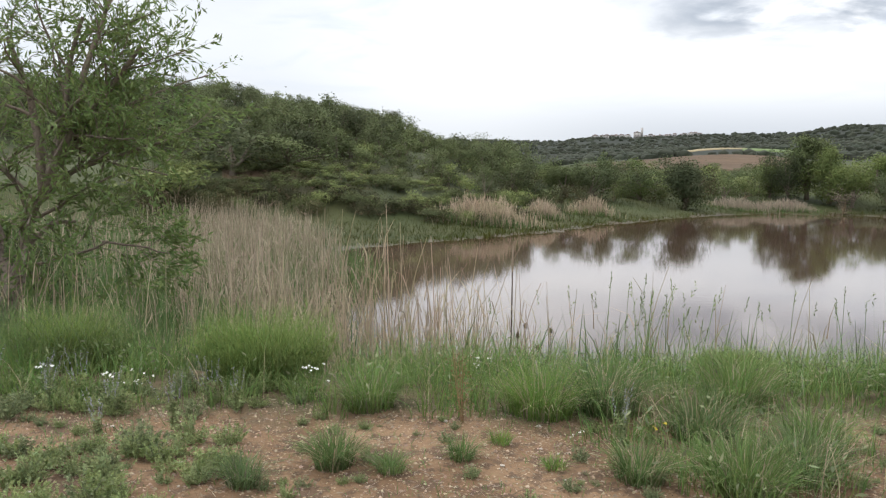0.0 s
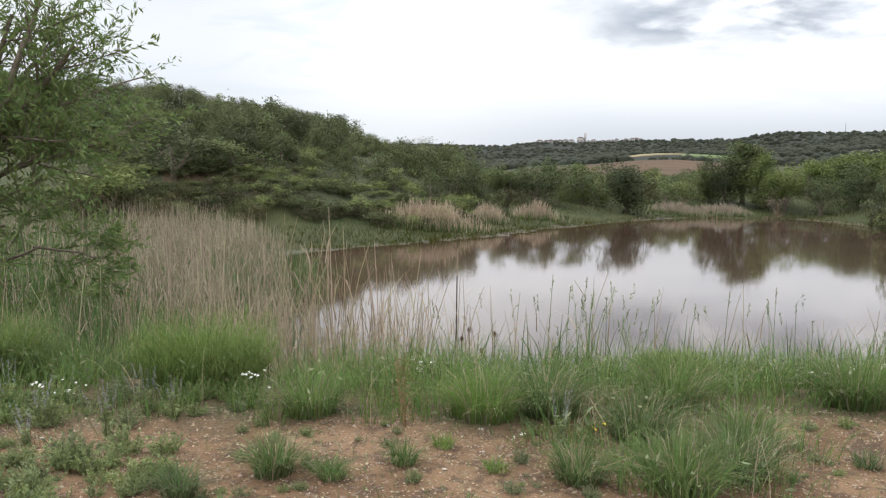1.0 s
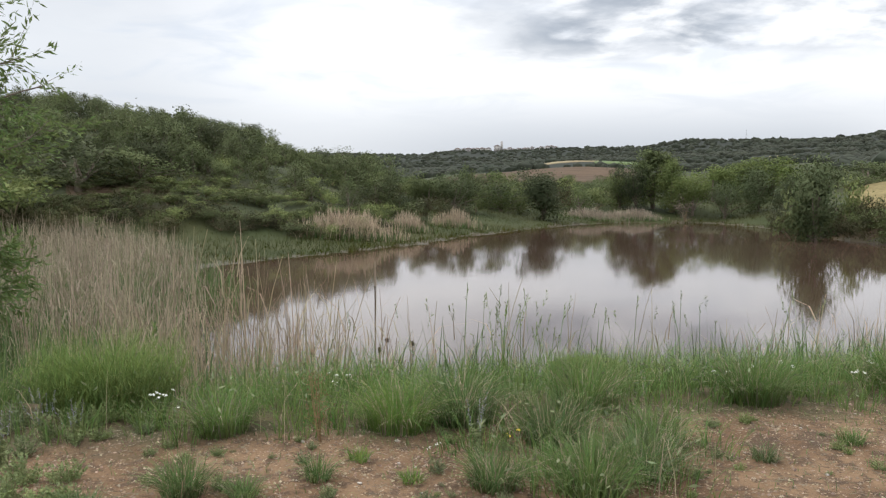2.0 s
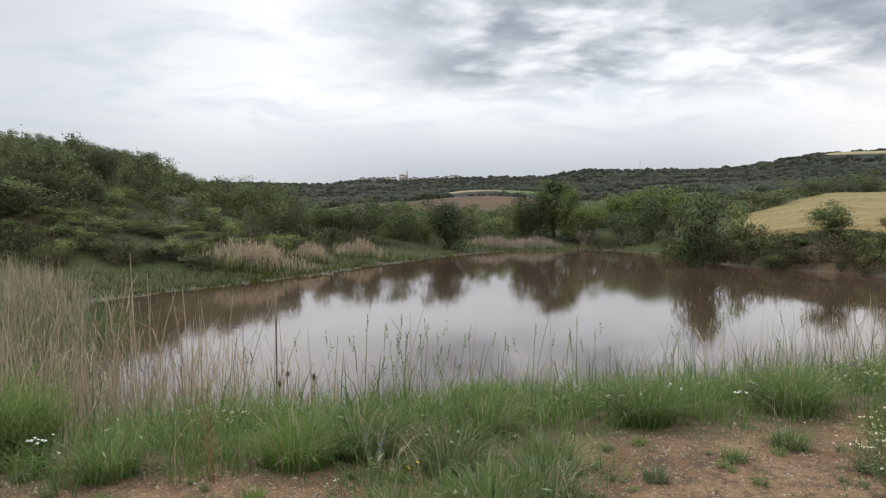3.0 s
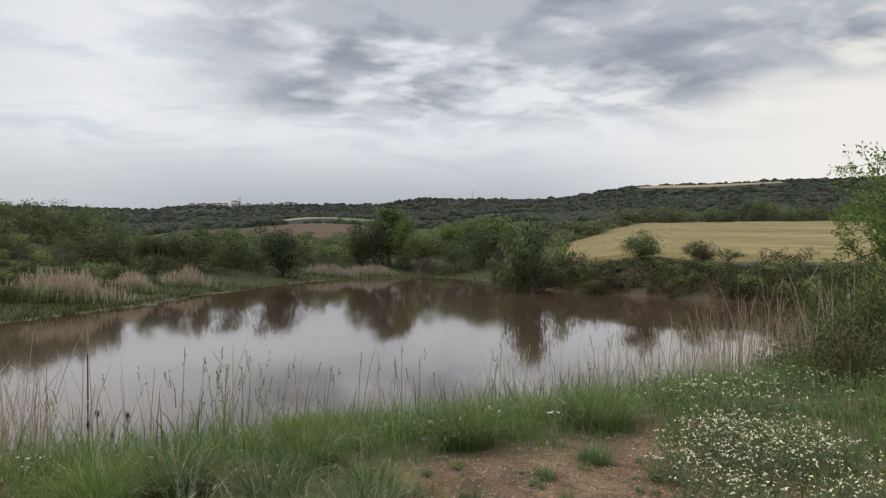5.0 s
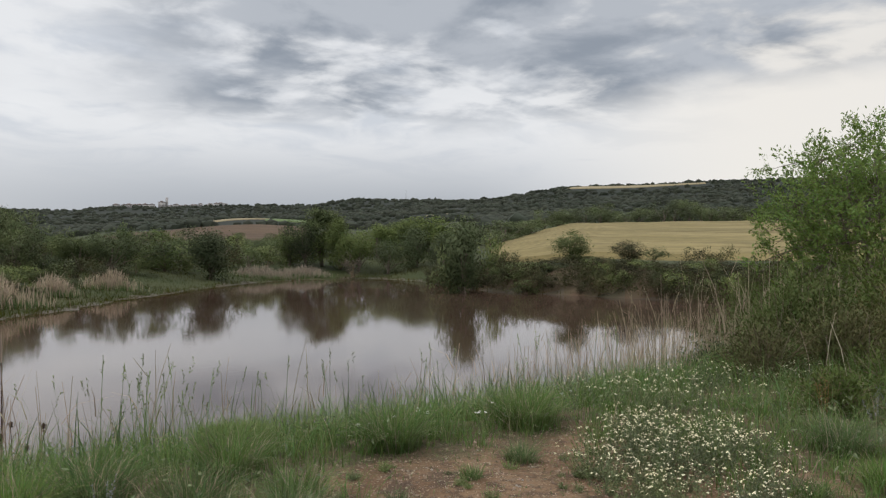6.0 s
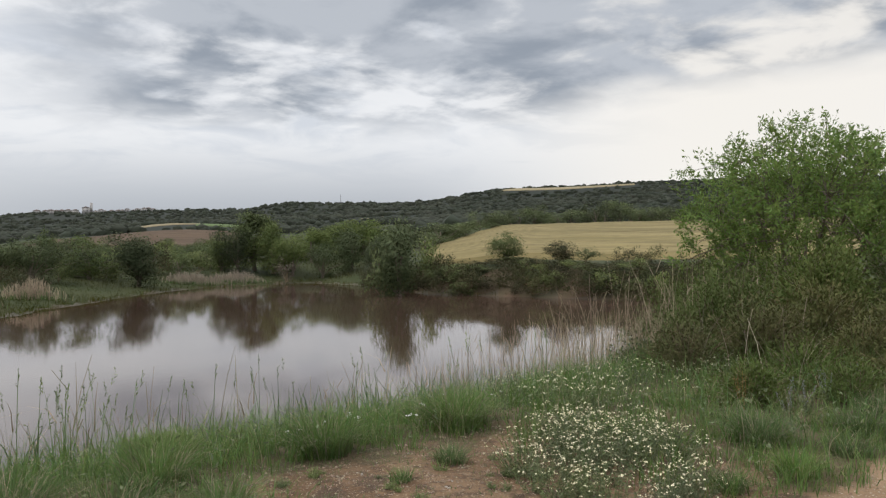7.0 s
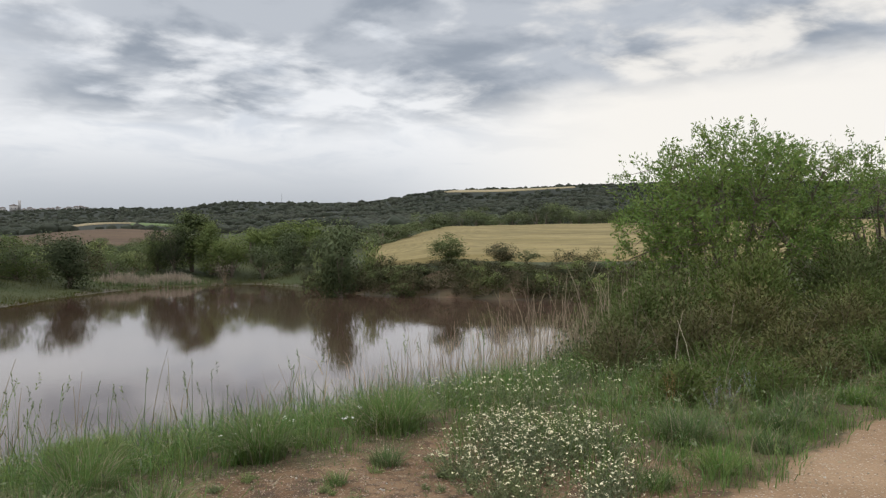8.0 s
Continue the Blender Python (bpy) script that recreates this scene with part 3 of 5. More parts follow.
# ---------------------------------------------------------------- trees
def grow(rng, start, way, length, radius, level, soup, tips, wander=0.25, lift=0.15, split=(3, 5), spread=0.75, thin=0.55):
    """A branch with its side branches; leaf places are gathered in tips as (place, way)."""
    k = 6
    p, d = np.array(start, float), np.array(way, float)
    pts = [p.copy()]
    for _ in range(k):
        d = d + rng.normal(size=3) * wander * 0.5
        d[2] += lift * 0.25
        d /= np.linalg.norm(d)
        p = p + d * length / k
        pts.append(p.copy())
    rad = radius * np.linspace(1, 0.45 if level else 0.2, k + 1)
    soup.add(*tube(pts, rad, 7 if radius > 0.05 else (5 if radius > 0.015 else 3)))
    if level == 0:
        for s in np.linspace(0.12, 1, 9):
            i = min(int(s * k), k - 1)
            tips.append((pts[i] + (pts[i + 1] - pts[i]) * (s * k - i), d))
        return
    n = rng.integers(split[0], split[1] + 1)
    for i in range(n):
        s = 0.35 + 0.65 * (i + rng.uniform(0.2, 1)) / n
        j = min(int(s * k), k)
        q = pts[j]
        side = rng.normal(size=3)
        side -= d * (side @ d)
        side /= np.linalg.norm(side) + 1e-9
        w = d * (1 - spread * 0.55) + side * spread
        w /= np.linalg.norm(w)
        grow(rng, q, w, length * rng.uniform(0.5, 0.75), rad[j] * thin * rng.uniform(0.85, 1.2), level - 1, soup, tips, wander, lift, split, spread, thin)
    if level == 1:
        for s in (0.5, 0.75, 1.0):
            tips.append((pts[int(s * k)], d))


def leafy(rng, tips, per, length, width, scatter, droop=0.1):
    at = np.array([q for q, _ in tips])
    way = np.array([w for _, w in tips])
    at = np.repeat(at, per, 0)
    way = np.repeat(way, per, 0)
    return cards(rng, at + rng.normal(size=at.shape) * scatter, length, width, way, droop)


def tree_kind(seed, tall, wide, clumps, per, leaf, material, bare=0.25, trunk=True, upright=0.0, loose=1.0):
    """Trunk and crown meshes of a tree seen from afar: an uneven crown of leaf clumps with gaps."""
    rng = np.random.default_rng(seed)
    wood = Soup()
    lumps = rng.normal(size=(6, 3)) * np.array([wide * 0.22, wide * 0.22, tall * 0.15]) * loose
    lumps[:, 2] += tall * (0.5 + bare * 0.45)
    size = rng.uniform(0.5, 0.95, 6)
    which = rng.integers(0, 6, clumps)
    v = rng.normal(size=(clumps, 3))
    v /= np.linalg.norm(v, axis=1, keepdims=True)
    v *= rng.uniform(0.35, 1.0, (clumps, 1)) ** 0.5
    c = lumps[which] + v * np.array([wide * 0.36, wide * 0.36, tall * (0.5 - bare * 0.5) * 0.80]) * size[which][:, None]
    if upright:
        q = np.clip(c[:, 2] / tall, 0, 1)
        c[:, :2] *= (1.15 - upright * q)[:, None]
    if loose < 1:
        # a full crown that reaches down to the ground
        c[:, 2] = (c[:, 2] - c[:, 2].min()) / np.ptp(c[:, 2]) * tall * 0.94 + tall * 0.03
    c[:, 2] = np.clip(c[:, 2], tall * 0.04, tall)
    c[:, 2] *= tall * 0.96 / c[:, 2].max()
    at = np.repeat(c, per, 0)
    spread = wide * 0.062 + tall * 0.020
    at = at + rng.normal(size=at.shape) * spread * np.array([1, 1, 0.75])
    at[:, 2] = np.maximum(at[:, 2], 0.02)
    s = Soup()
    s.add(*cards(rng, at, leaf * 1.2, leaf * 0.8, None, 0.0, True))
    crown = s.mesh("crown", material)
    inner = lumps[which] * 0.55 + np.array([0, 0, tall * 0.40]) * 0.45
    soften(crown, np.repeat(np.repeat(inner, per, 0), 3, 0), 0.72, 0.20)
    if trunk:
        r = 0.022 * tall + 0.03
        wood.add(*tube([(0, 0, -0.3), (0.03 * tall, 0, tall * 0.25), (0, 0.03 * tall, tall * 0.6)], [r * 1.25, r, r * 0.5], 7))
    for i in range(0, clumps, max(1, clumps // 7)):
        mid = np.array([0.02 * tall, 0, min(tall * 0.3, c[i][2] * 0.6)]) + (c[i] - [0, 0, c[i][2]]) * 0.3
        wood.add(*tube([(0, 0, tall * 0.10), mid, c[i]], [0.012 * tall + 0.012, 0.008 * tall + 0.008, 0.006], 4))
    return wood.mesh("trunk", M_BARK if trunk else M_TWIG, True), crown, tall, wide


def plant(kind, x, y, tall, name, label, category="tree", group="", wide=None, turn=None, sink=0.05):
    trunk, crown, h, w = kind
    a0, r0 = math.degrees(math.atan2(x, y)), math.hypot(x, y)
    k = r0 / float(drawn_out(np.array(a0), np.array(r0)))
    tall, wide = tall * k, wide * k if wide else None
    s = tall / h
    sw = s if wide is None else wide / w
    turn = rng0.uniform(0, 360) if turn is None else turn
    ob = empty(name, pose(x, y, float(height(x, y)) - sink * tall * 0.5, 0, 0, turn), label, category, group)
    ob.scale = (sw, sw, s)
    part("trunk", trunk, ob)
    part("crown", crown, ob)
    return ob


rng0 = np.random.default_rng(11)
OAKS = [tree_kind(20 + i, 5, 5.0, 58, 27, 0.245, M_OAK, 0.10) for i in range(4)]
SHRUBS = [tree_kind(30 + i, 2.2, 3.0, 36, 21, 0.175, M_SCRUB, 0.0, False) for i in range(4)]
BRAMBLES = [tree_kind(40 + i, 1.8, 3.0, 34, 25, 0.138, M_BRAMBLE, 0.0, False) for i in range(4)]
WILLOWS = [tree_kind(50 + i, 5, 5.2, 90, 56, 0.165, M_OSIER, 0.02) for i in range(3)]
GREENS = [tree_kind(55 + i, 5, 3.8, 70, 56, 0.19, M_POPLAR, 0.0) for i in range(3)]
POPLARS = [tree_kind(60 + i, 8, 4.4, 100, 56, 0.23, M_POPLAR, 0.0, True, 0.5) for i in range(3)]
ROUNDED = [tree_kind(80 + i, 4, 4.0, 90, 50, 0.15, (M_OSIER, M_POPLAR, M_BRAMBLE)[i], 0.0, i < 2, 0.0, 0.5) for i in range(3)]
DEAD = tree_kind(70, 2.4, 2.2, 40, 14, 0.10, M_DEADB, 0.0, False)
BARE = tree_kind(71, 4.0, 2.6, 30, 12, 0.13, M_OSIER, 0.25)

# single trees and bushes round the pond: azimuth, range, angle of the top above the eye's level, width as an angle, kind, name, label
ROUND = [
    (4.9, 118, 2.2, 2.2, OAKS[0], "oak_tree", "dark round holm oak at the hill's end"),
    (9.0, 96, 0.75, 2.2, GREENS[0], "poplar_tree", "light green young tree in the valley hedge"),
    (10.9, 90, 0.75, 4.2, WILLOWS[0], "willow_tree", "grey-green bushy willow in the valley hedge"),
    (11.7, 96, 1.35, 1.3, GREENS[2], "poplar_tree", "light green sapling above the valley hedge"),
    (14.3, 90, 0.80, 2.6, GREENS[1], "poplar_tree", "light green young tree in the valley hedge"),
    (17.4, 84, 0.95, 4.2, ROUNDED[0], "willow_tree", "wide grey-green willow bush by the far shore"),
    (20.0, 92, -0.1, 2.6, OAKS[1], "oak_tree", "small dark oak bush in the hedge"),
    (21.6, 100, -0.2, 2.6, SHRUBS[1], "shrub", "green shrub behind the far reeds"),
    (22.9, 98, 1.1, 2.2, GREENS[2], "poplar_tree", "light green young poplar"),
    (24.1, 96, 1.6, 2.4, WILLOWS[2], "willow_tree", "silvery willow in front of poplars"),
    (25.3, 98, 2.45, 2.7, POPLARS[0], "poplar_tree", "tall light green poplar in the far hedge"),
    (26.7, 96, 1.8, 2.2, POPLARS[1], "poplar_tree", "light green poplar in the far hedge"),
    (28.0, 95, 0.9, 2.4, GREENS[0], "poplar_tree", "low green poplar sucker in the far hedge"),
    (29.4, 106, 1.4, 2.3, POPLARS[2], "poplar_tree", "light green poplar in the far hedge"),
    (31.0, 110, 1.5, 2.2, POPLARS[0], "poplar_tree", "light green poplar in the far hedge"),
    (33.0, 106, 1.95, 3.2, POPLARS[1], "poplar_tree", "light green poplar in the far hedge"),
    (32.3, 93, 1.2, 2.9, ROUNDED[0], "oak_tree", "dark round oak at the head of the pond"),
    (30.2, 92, 0.2, 2.6, WILLOWS[0], "willow_tree", "pale willow bush at the head of the pond"),
    (34.3, 84, 0.9, 2.4, WILLOWS[2], "willow_tree", "grey-green willow beside the bank"),
    (36.0, 61, 1.75, 4.6, ROUNDED[0], "willow_tree", "big grey-green willow on the bank"),
    (34.6, 62, -0.6, 2.4, SHRUBS[2], "shrub", "green shrub at the foot of the bank"),
    (37.6, 66, 0.4, 2.2, SHRUBS[3], "shrub", "green shrub beside the barley field"),
    (44.0, 64.0, 0.85, 3.0, ROUNDED[1], "almond_tree", "small round green tree on the bank edge"),
    (48.0, 63.5, 0.20, 2.3, ROUNDED[2], "thorn_bush", "dark brownish rounded bush on the bank edge"),
    (49.7, 63.0, -0.35, 1.7, SHRUBS[1], "shrub", "small dark green bush on the bank edge"),
    (52.6, 62.5, -0.30, 2.0, BRAMBLES[2], "thorn_bush", "dark brownish rounded bush on the bank edge"),
    (54.3, 62.5, -0.25, 1.8, BRAMBLES[1], "thorn_bush", "dark brownish rounded bush on the bank edge"),
    (2.6, 140, 2.75, 2.0, BARE, "bare_tree", "thin half-bare tree on the skyline"),
    (27.5, 89, -0.80, 2.0, DEAD, "dead_shrub", "grey-brown dead shrub at the waterline"),
    (-15.4, 92, 2.9, 7.0, OAKS[1], "oak_tree", "broad oak at the foot of the hill"),
    (-11.4, 96, 2.2, 4.6, OAKS[3], "oak_tree", "broad oak at the foot of the hill"),
    (-19.2, 84, 0.0, 6.0, SHRUBS[0], "shrub", "pale green shrub at the meadow's edge"),
]


def rise(az, r, el):
    """Height, in the LAND table's measure, that brings a plant's top to an angle above the eye's level."""
    x, y, z = spot(az, r)
    q = math.hypot(x, y)
    return max(0.4, (1.54 + q * math.tan(radians(el)) - z) * r / q)


for az, r, el, wide, kind, name, label in ROUND:
    x, y, _ = spot(az, r)
    plant(kind, x, y, rise(az, r, el) * 1.04, name, label, "shrub" if "shrub" in name or "bush" in name else "tree", "", r * radians(wide) * 1.1)

# the oaks and scrub that cover the hill, under its wavy outline (azimuths and angles)
HILLTOP = ((-30, -18.4, -16.5, -15.3, -13, -11.8, -9, -7.8, -6.5, -4.1, -2.8, -1.8, 0.5, 2.6, 4.7, 6), (5.9, 5.9, 6.0, 5.5, 5.7, 5.1, 5.0, 4.8, 4.1, 4.2, 3.4, 2.7, 2.3, 2.4, 2.0, 1.9))
for i in range(500):
    az, r = rng0.uniform(-31, 6), 98 + 62 * rng0.uniform(0, 1) ** 0.9
    x, y, z = spot(az, r)
    top = float(np.interp(az, HILLTOP[0], HILLTOP[1])) + rng0.uniform(-0.55, 0.30)
    room = rise(az, r, top)
    tall = rng0.uniform(2.6, 6.2)
    if rng0.uniform() < 0.60:
        tall = min(tall, room)
        if tall > 1.6:
            plant(OAKS[i % 4], x, y, tall, "oak_tree", "dark green holm oak on the hillside", "tree", "oaks on the hill", tall * rng0.uniform(0.85, 1.25))
    else:
        plant(SHRUBS[i % 4], x, y, min(rng0.uniform(1.4, 2.8), room), "shrub", "grey-green scrub bush on the hillside", "shrub", "scrub on the hill", rng0.uniform(2.2, 4.2))
# hedges along the hill's foot and its terrace
for i in range(58):
    az = -22 + 27 * (i + rng0.uniform(0, 1)) / 58
    x, y, z = spot(az, 84 + rng0.uniform(-2.0, 4))
    plant((BRAMBLES if i % 3 else SHRUBS)[i % 4], x, y, rng0.uniform(1.2, 2.2), "bramble_bush", "dark bramble thicket along the meadow", "shrub", "thicket at the hill's foot", rng0.uniform(2.4, 4.2))
for i in range(120):
    az = -20 + 26 * (i + rng0.uniform(0, 1)) / 120
    x, y, z = spot(az, rng0.uniform(87, 99))
    plant(SHRUBS[i % 4], x, y, rng0.uniform(0.5, 1.5), "shrub", "grey-green low shrub on the terrace", "shrub", "shrubs on the terrace", rng0.uniform(2.0, 4.0))
# valley hedges behind the far shore
for i in range(62):
    az = rng0.uniform(4, 36)
    x, y, z = spot(az, rng0.uniform(88, 128) + (6 if az < 12 else 0))
    kind, name, label = ((SHRUBS, "shrub", "green shrub in the valley hedge"), (WILLOWS, "willow_tree", "grey-green willow in the valley hedge"), (BRAMBLES, "bramble_bush", "dark bramble thicket in the valley hedge"))[i % 3]
    plant(kind[i % 3], x, y, rng0.uniform(1.4, 3.0), name, label, "tree" if name == "willow_tree" else "shrub", "valley hedge", rng0.uniform(3, 4.6))
# hedgerows in the valley fields
for i in range(44):
    az = rng0.uniform(3, 37)
    r = rng0.uniform(130, 225)
    x, y, z = spot(az, r)
    plant((OAKS, SHRUBS)[i % 2][i % 4], x, y, rng0.uniform(2.0, 4.2) * (0.6 if i % 2 else 0.85), ("oak_tree", "shrub")[i % 2], ("dark oak in a valley hedgerow", "scrub bush in a valley hedgerow")[i % 2], ("tree", "shrub")[i % 2], "valley hedgerows", rng0.uniform(4, 7))
# left shore between meadow and valley
for i in range(26):
    az = rng0.uniform(3, 16)
    x, y, z = spot(az, 41 + (az - 3) * 1.5 + rng0.uniform(0, 10), 0.0, True)
    if shore_distance(np.array(x), np.array(y)) > 4:
        plant((BRAMBLES, SHRUBS)[i % 2][i % 4], x, y, rng0.uniform(1.0, 2.3), "shrub", "low mixed shrub near the shore", "shrub", "shore shrubs", rng0.uniform(2.2, 3.8))
# the overgrown steep bank below the barley
for i in range(140):
    az = 33.5 + 27 * (i + rng0.uniform(0, 1)) / 140
    a = radians(az)
    ray = np.arange(20.0, 90.0, 0.25)
    dist = shore_distance(ray * math.sin(a), ray * math.cos(a))
    edge = ray[np.where(dist < 0)[0][-1]] if (dist < 0).any() else 52.0
    r = edge + (0.1 + 4.6 * ((i * 0.618) % 1.0))
    x, y, z = spot(az, r, 0.0, True)
    if abs(az - 48.7) < 0.5 and r - edge < 3.4 or abs(az - 43.0) < 0.6 and r - edge < 3.2:
        continue  # bare red gullies
    top = float(np.interp(az, (33, 36, 38.5, 42, 47, 62), (-0.3, -0.2, -0.75, -0.95, -1.1, -1.0))) + rng0.uniform(-1.2, 0.30)
    tall = max(0.35, min(1.54 + r * math.tan(radians(top)) - z, rng0.uniform(0.9, 2.0)))
    zoom = float(drawn_out(np.array(az), np.array(r))) / r
    plant((BRAMBLES, SHRUBS, BRAMBLES)[i % 3][i % 4], x, y, tall * zoom * 1.05, "bramble_bush", "dark reddish bramble thicket on the steep bank", "shrub", "bank thicket", rng0.uniform(1.2, 2.8) * zoom, sink=0.15)
# trees behind the barley field
for i in range(46):
    az = 36.5 + 36 * (i + rng0.uniform(0, 1)) / 46
    r = np.interp(az, (36, 39.5, 41.5, 46, 52, 75), (96, 126, 146, 182, 192, 196)) + rng0.uniform(0, 22)
    x, y, z = spot(az, r)
    top = float(np.interp(az, (37, 40, 42.5, 46, 48, 50, 54, 75), (1.2, 1.9, 2.6, 2.9, 2.3, 3.1, 2.7, 3.0))) + rng0.uniform(-0.5, 0.15)
    plant(OAKS[i % 4], x, y, rise(az, r, top), "oak_tree", "dark oak along the field's far edge", "tree", "oaks behind the field", rng0.uniform(5, 9))


# ---------------------------------------------------------------- far woods, village, mast
def far_woods():
    rng = np.random.default_rng(5)
    n = 12500
    az = rng.uniform(-4, 74, n)
    r = np.where(rng.uniform(size=n) < 0.62, rng.uniform(560, 1420, n), np.where(az > 37, rng.uniform(230, 620, n), rng.uniform(352, 620, n)))
    # keep fields open
    open_land = ((az > 9) & (az < 25.5) & (r > 225) & (r < 350)) | ((az > 15.5) & (az < 25.5) & (r > 385) & (r < 460)) | ((az > 43.5) & (az < 53.5) & (r > 850) & (r < 952)) | ((az > 29.5) & (az < 37.5) & (r > 505) & (r < 550))
    q = drawn_in(az, r)
    x, y = q * np.sin(np.radians(az)), q * np.cos(np.radians(az))
    open_land |= ((az > 14.5) & (az < 26) & (r > 362) & (r < 470))
    keep = ~open_land & (wob(x, y, 0.012, 9) > -0.75)
    x, y, r = x[keep], y[keep], r[keep]
    big = rng.uniform(2.2, 4.0, len(x)) * (1 + 0.25 * (r > 700))
    z = height(x, y)
    m = len(x)
    a = np.arange(6) * np.pi / 3
    wide = big * rng.uniform(0.7, 1.25, m)
    low = np.stack([np.cos(a), np.sin(a), 0 * a - 0.15], 1)
    mid = np.stack([np.cos(a + 0.5) * 0.86, np.sin(a + 0.5) * 0.86, 0 * a + 0.55], 1)
    shape = np.concatenate([low, mid, [[0.0, 0.0, 0.95]]])[None] * rng.uniform(0.72, 1.22, (m, 13, 1))
    v = np.stack([x, y, z], 1)[:, None] + shape * np.stack([wide, wide, big * rng.uniform(0.55, 1.0, m)], 1)[:, None]
    i0 = (np.arange(m) * 13)[:, None]
    k = np.arange(6)[None]
    n1 = (k + 1) % 6
    quad = np.stack([i0 + k, i0 + n1, i0 + 6 + n1, i0 + 6 + k], -1).reshape(-1, 4)
    cap = np.stack([i0 + 6 + k, i0 + 6 + n1, i0 + 12 + 0 * k], -1).reshape(-1, 3)
    tagged(new("far_woodland", raw_mesh("far_woodland", v.reshape(-1, 3), [quad, cap], M_FARWOOD, True)), "dark oak woods and scrub on far slopes", "woodland", kind="stuff")


far_woods()


def house(x, y, w, d, h, turn, name="house", label="small tan village house with a tiled roof", tower=False):
    z = float(height(x, y))
    ob = empty(name, pose(x, y, z - 1.0, 0, 0, turn), label, "house", "village houses")
    s = Soup()
    box(s, (-w / 2, -d / 2, 0), (w / 2, d / 2, h + 1))
    part("wall", s.mesh("wall", M_WALL), ob)
    s = Soup()
    e, rise = 0.5, w * 0.22
    v = [(-w / 2 - e, -d / 2 - e, h + 1), (w / 2 + e, -d / 2 - e, h + 1), (w / 2 + e, d / 2 + e, h + 1), (-w / 2 - e, d / 2 + e, h + 1), (0, -d / 2 - e, h + 1 + rise), (0, d / 2 + e, h + 1 + rise)]
    s.add(v, [(0, 4, 5, 3), (1, 2, 5, 4), (0, 3, 2, 1)], [(0, 1, 4), (2, 3, 5)])
    part("roof", s.mesh("roof", M_ROOF), ob)
    for k in range(2):
        s = Soup()
        box(s, (-w * 0.3 + k * w * 0.42, -d / 2 - 0.06, h * 0.5), (-w * 0.3 + k * w * 0.42 + 1.1, -d / 2 + 0.1, h * 0.5 + 1.4))
        part("window", s.mesh("window", M_GLASS), ob)
    if tower:
        s = Soup()
        box(s, (w / 2, -2, 0), (w / 2 + 4, 2, h * 2.1))
        part("tower", s.mesh("tower", M_WALL), ob)
    return ob


for i in range(22):
    az = 11.0 + 7.4 * (i + rng0.uniform(0, 0.8)) / 22
    x, y, z = spot(az, 1392 + rng0.uniform(-8, 20))
    if i == 8:
        house(x, y, 12, 18, 9, -az, "church", "village church with a square tower", True)
    else:
        house(x, y, rng0.uniform(6, 11), rng0.uniform(6, 9), rng0.uniform(2.4, 5.5), -az + rng0.uniform(-30, 30))


def mast():
    x, y, z = spot(31.3, 1010)
    ob = empty("radio_mast", Matrix.Translation((x, y, z)), "thin steel radio mast on the ridge", "mast")
    s = Soup()
    s.add(*tube([(0, 0, -0.5), (0, 0, 14)], [0.35, 0.12], 6))
    part("pole", s.mesh("pole", M_STEEL), ob)
    s = Soup()
    box(s, (-0.9, -0.9, -0.6), (0.9, 0.9, 0.5))
    part("footing", s.mesh("footing", M_STONE), ob)


mast()

# ---------------------------------------------------------------- the near trees
def open_tree(name, x, y, limbs, fork, label, seed, leaf, per):
    """A young tree seen close: a crooked trunk that forks low, long arching limbs, twigs and single leaves with gaps between."""
    rng = np.random.default_rng(seed)
    z = float(height(x, y)) - 0.05
    top = empty(name, Matrix.Translation((x, y, z)), label, "tree")
    wood = Soup()
    up = fork - z
    wood.add(*tube([(-0.02, 0, -0.1), (0.03, 0, up * 0.35), (-0.05, 0.02, up * 0.7), (0.0, 0, up), (0.06, 0, up + 0.12)], [0.16, 0.125, 0.12, 0.115, 0.07], 9))
    part("trunk", wood.mesh("trunk", M_BARK, True), top, "grey-brown crooked trunk")
    leaves = Soup()
    for start, end, radius in limbs:
        a, b = np.array(start, float) + [0, 0, up], np.array(end, float) + [0, 0, up]
        bough, tips = Soup(), []
        long = float(np.linalg.norm(b - a))
        grow(rng, a, (b - a) / long, long, radius, 2, bough, tips, 0.26, 0.05, (5, 7), 0.8, 0.5)
        part("bough", bough.mesh("bough", M_BARK, True), top)
        leaves.add(*leafy(rng, tips, per, leaf[0], leaf[1], 0.025, 0.15))
    part("crown", leaves.mesh("crown", M_LEAF), top, "fresh green narrow leaves")
    return top


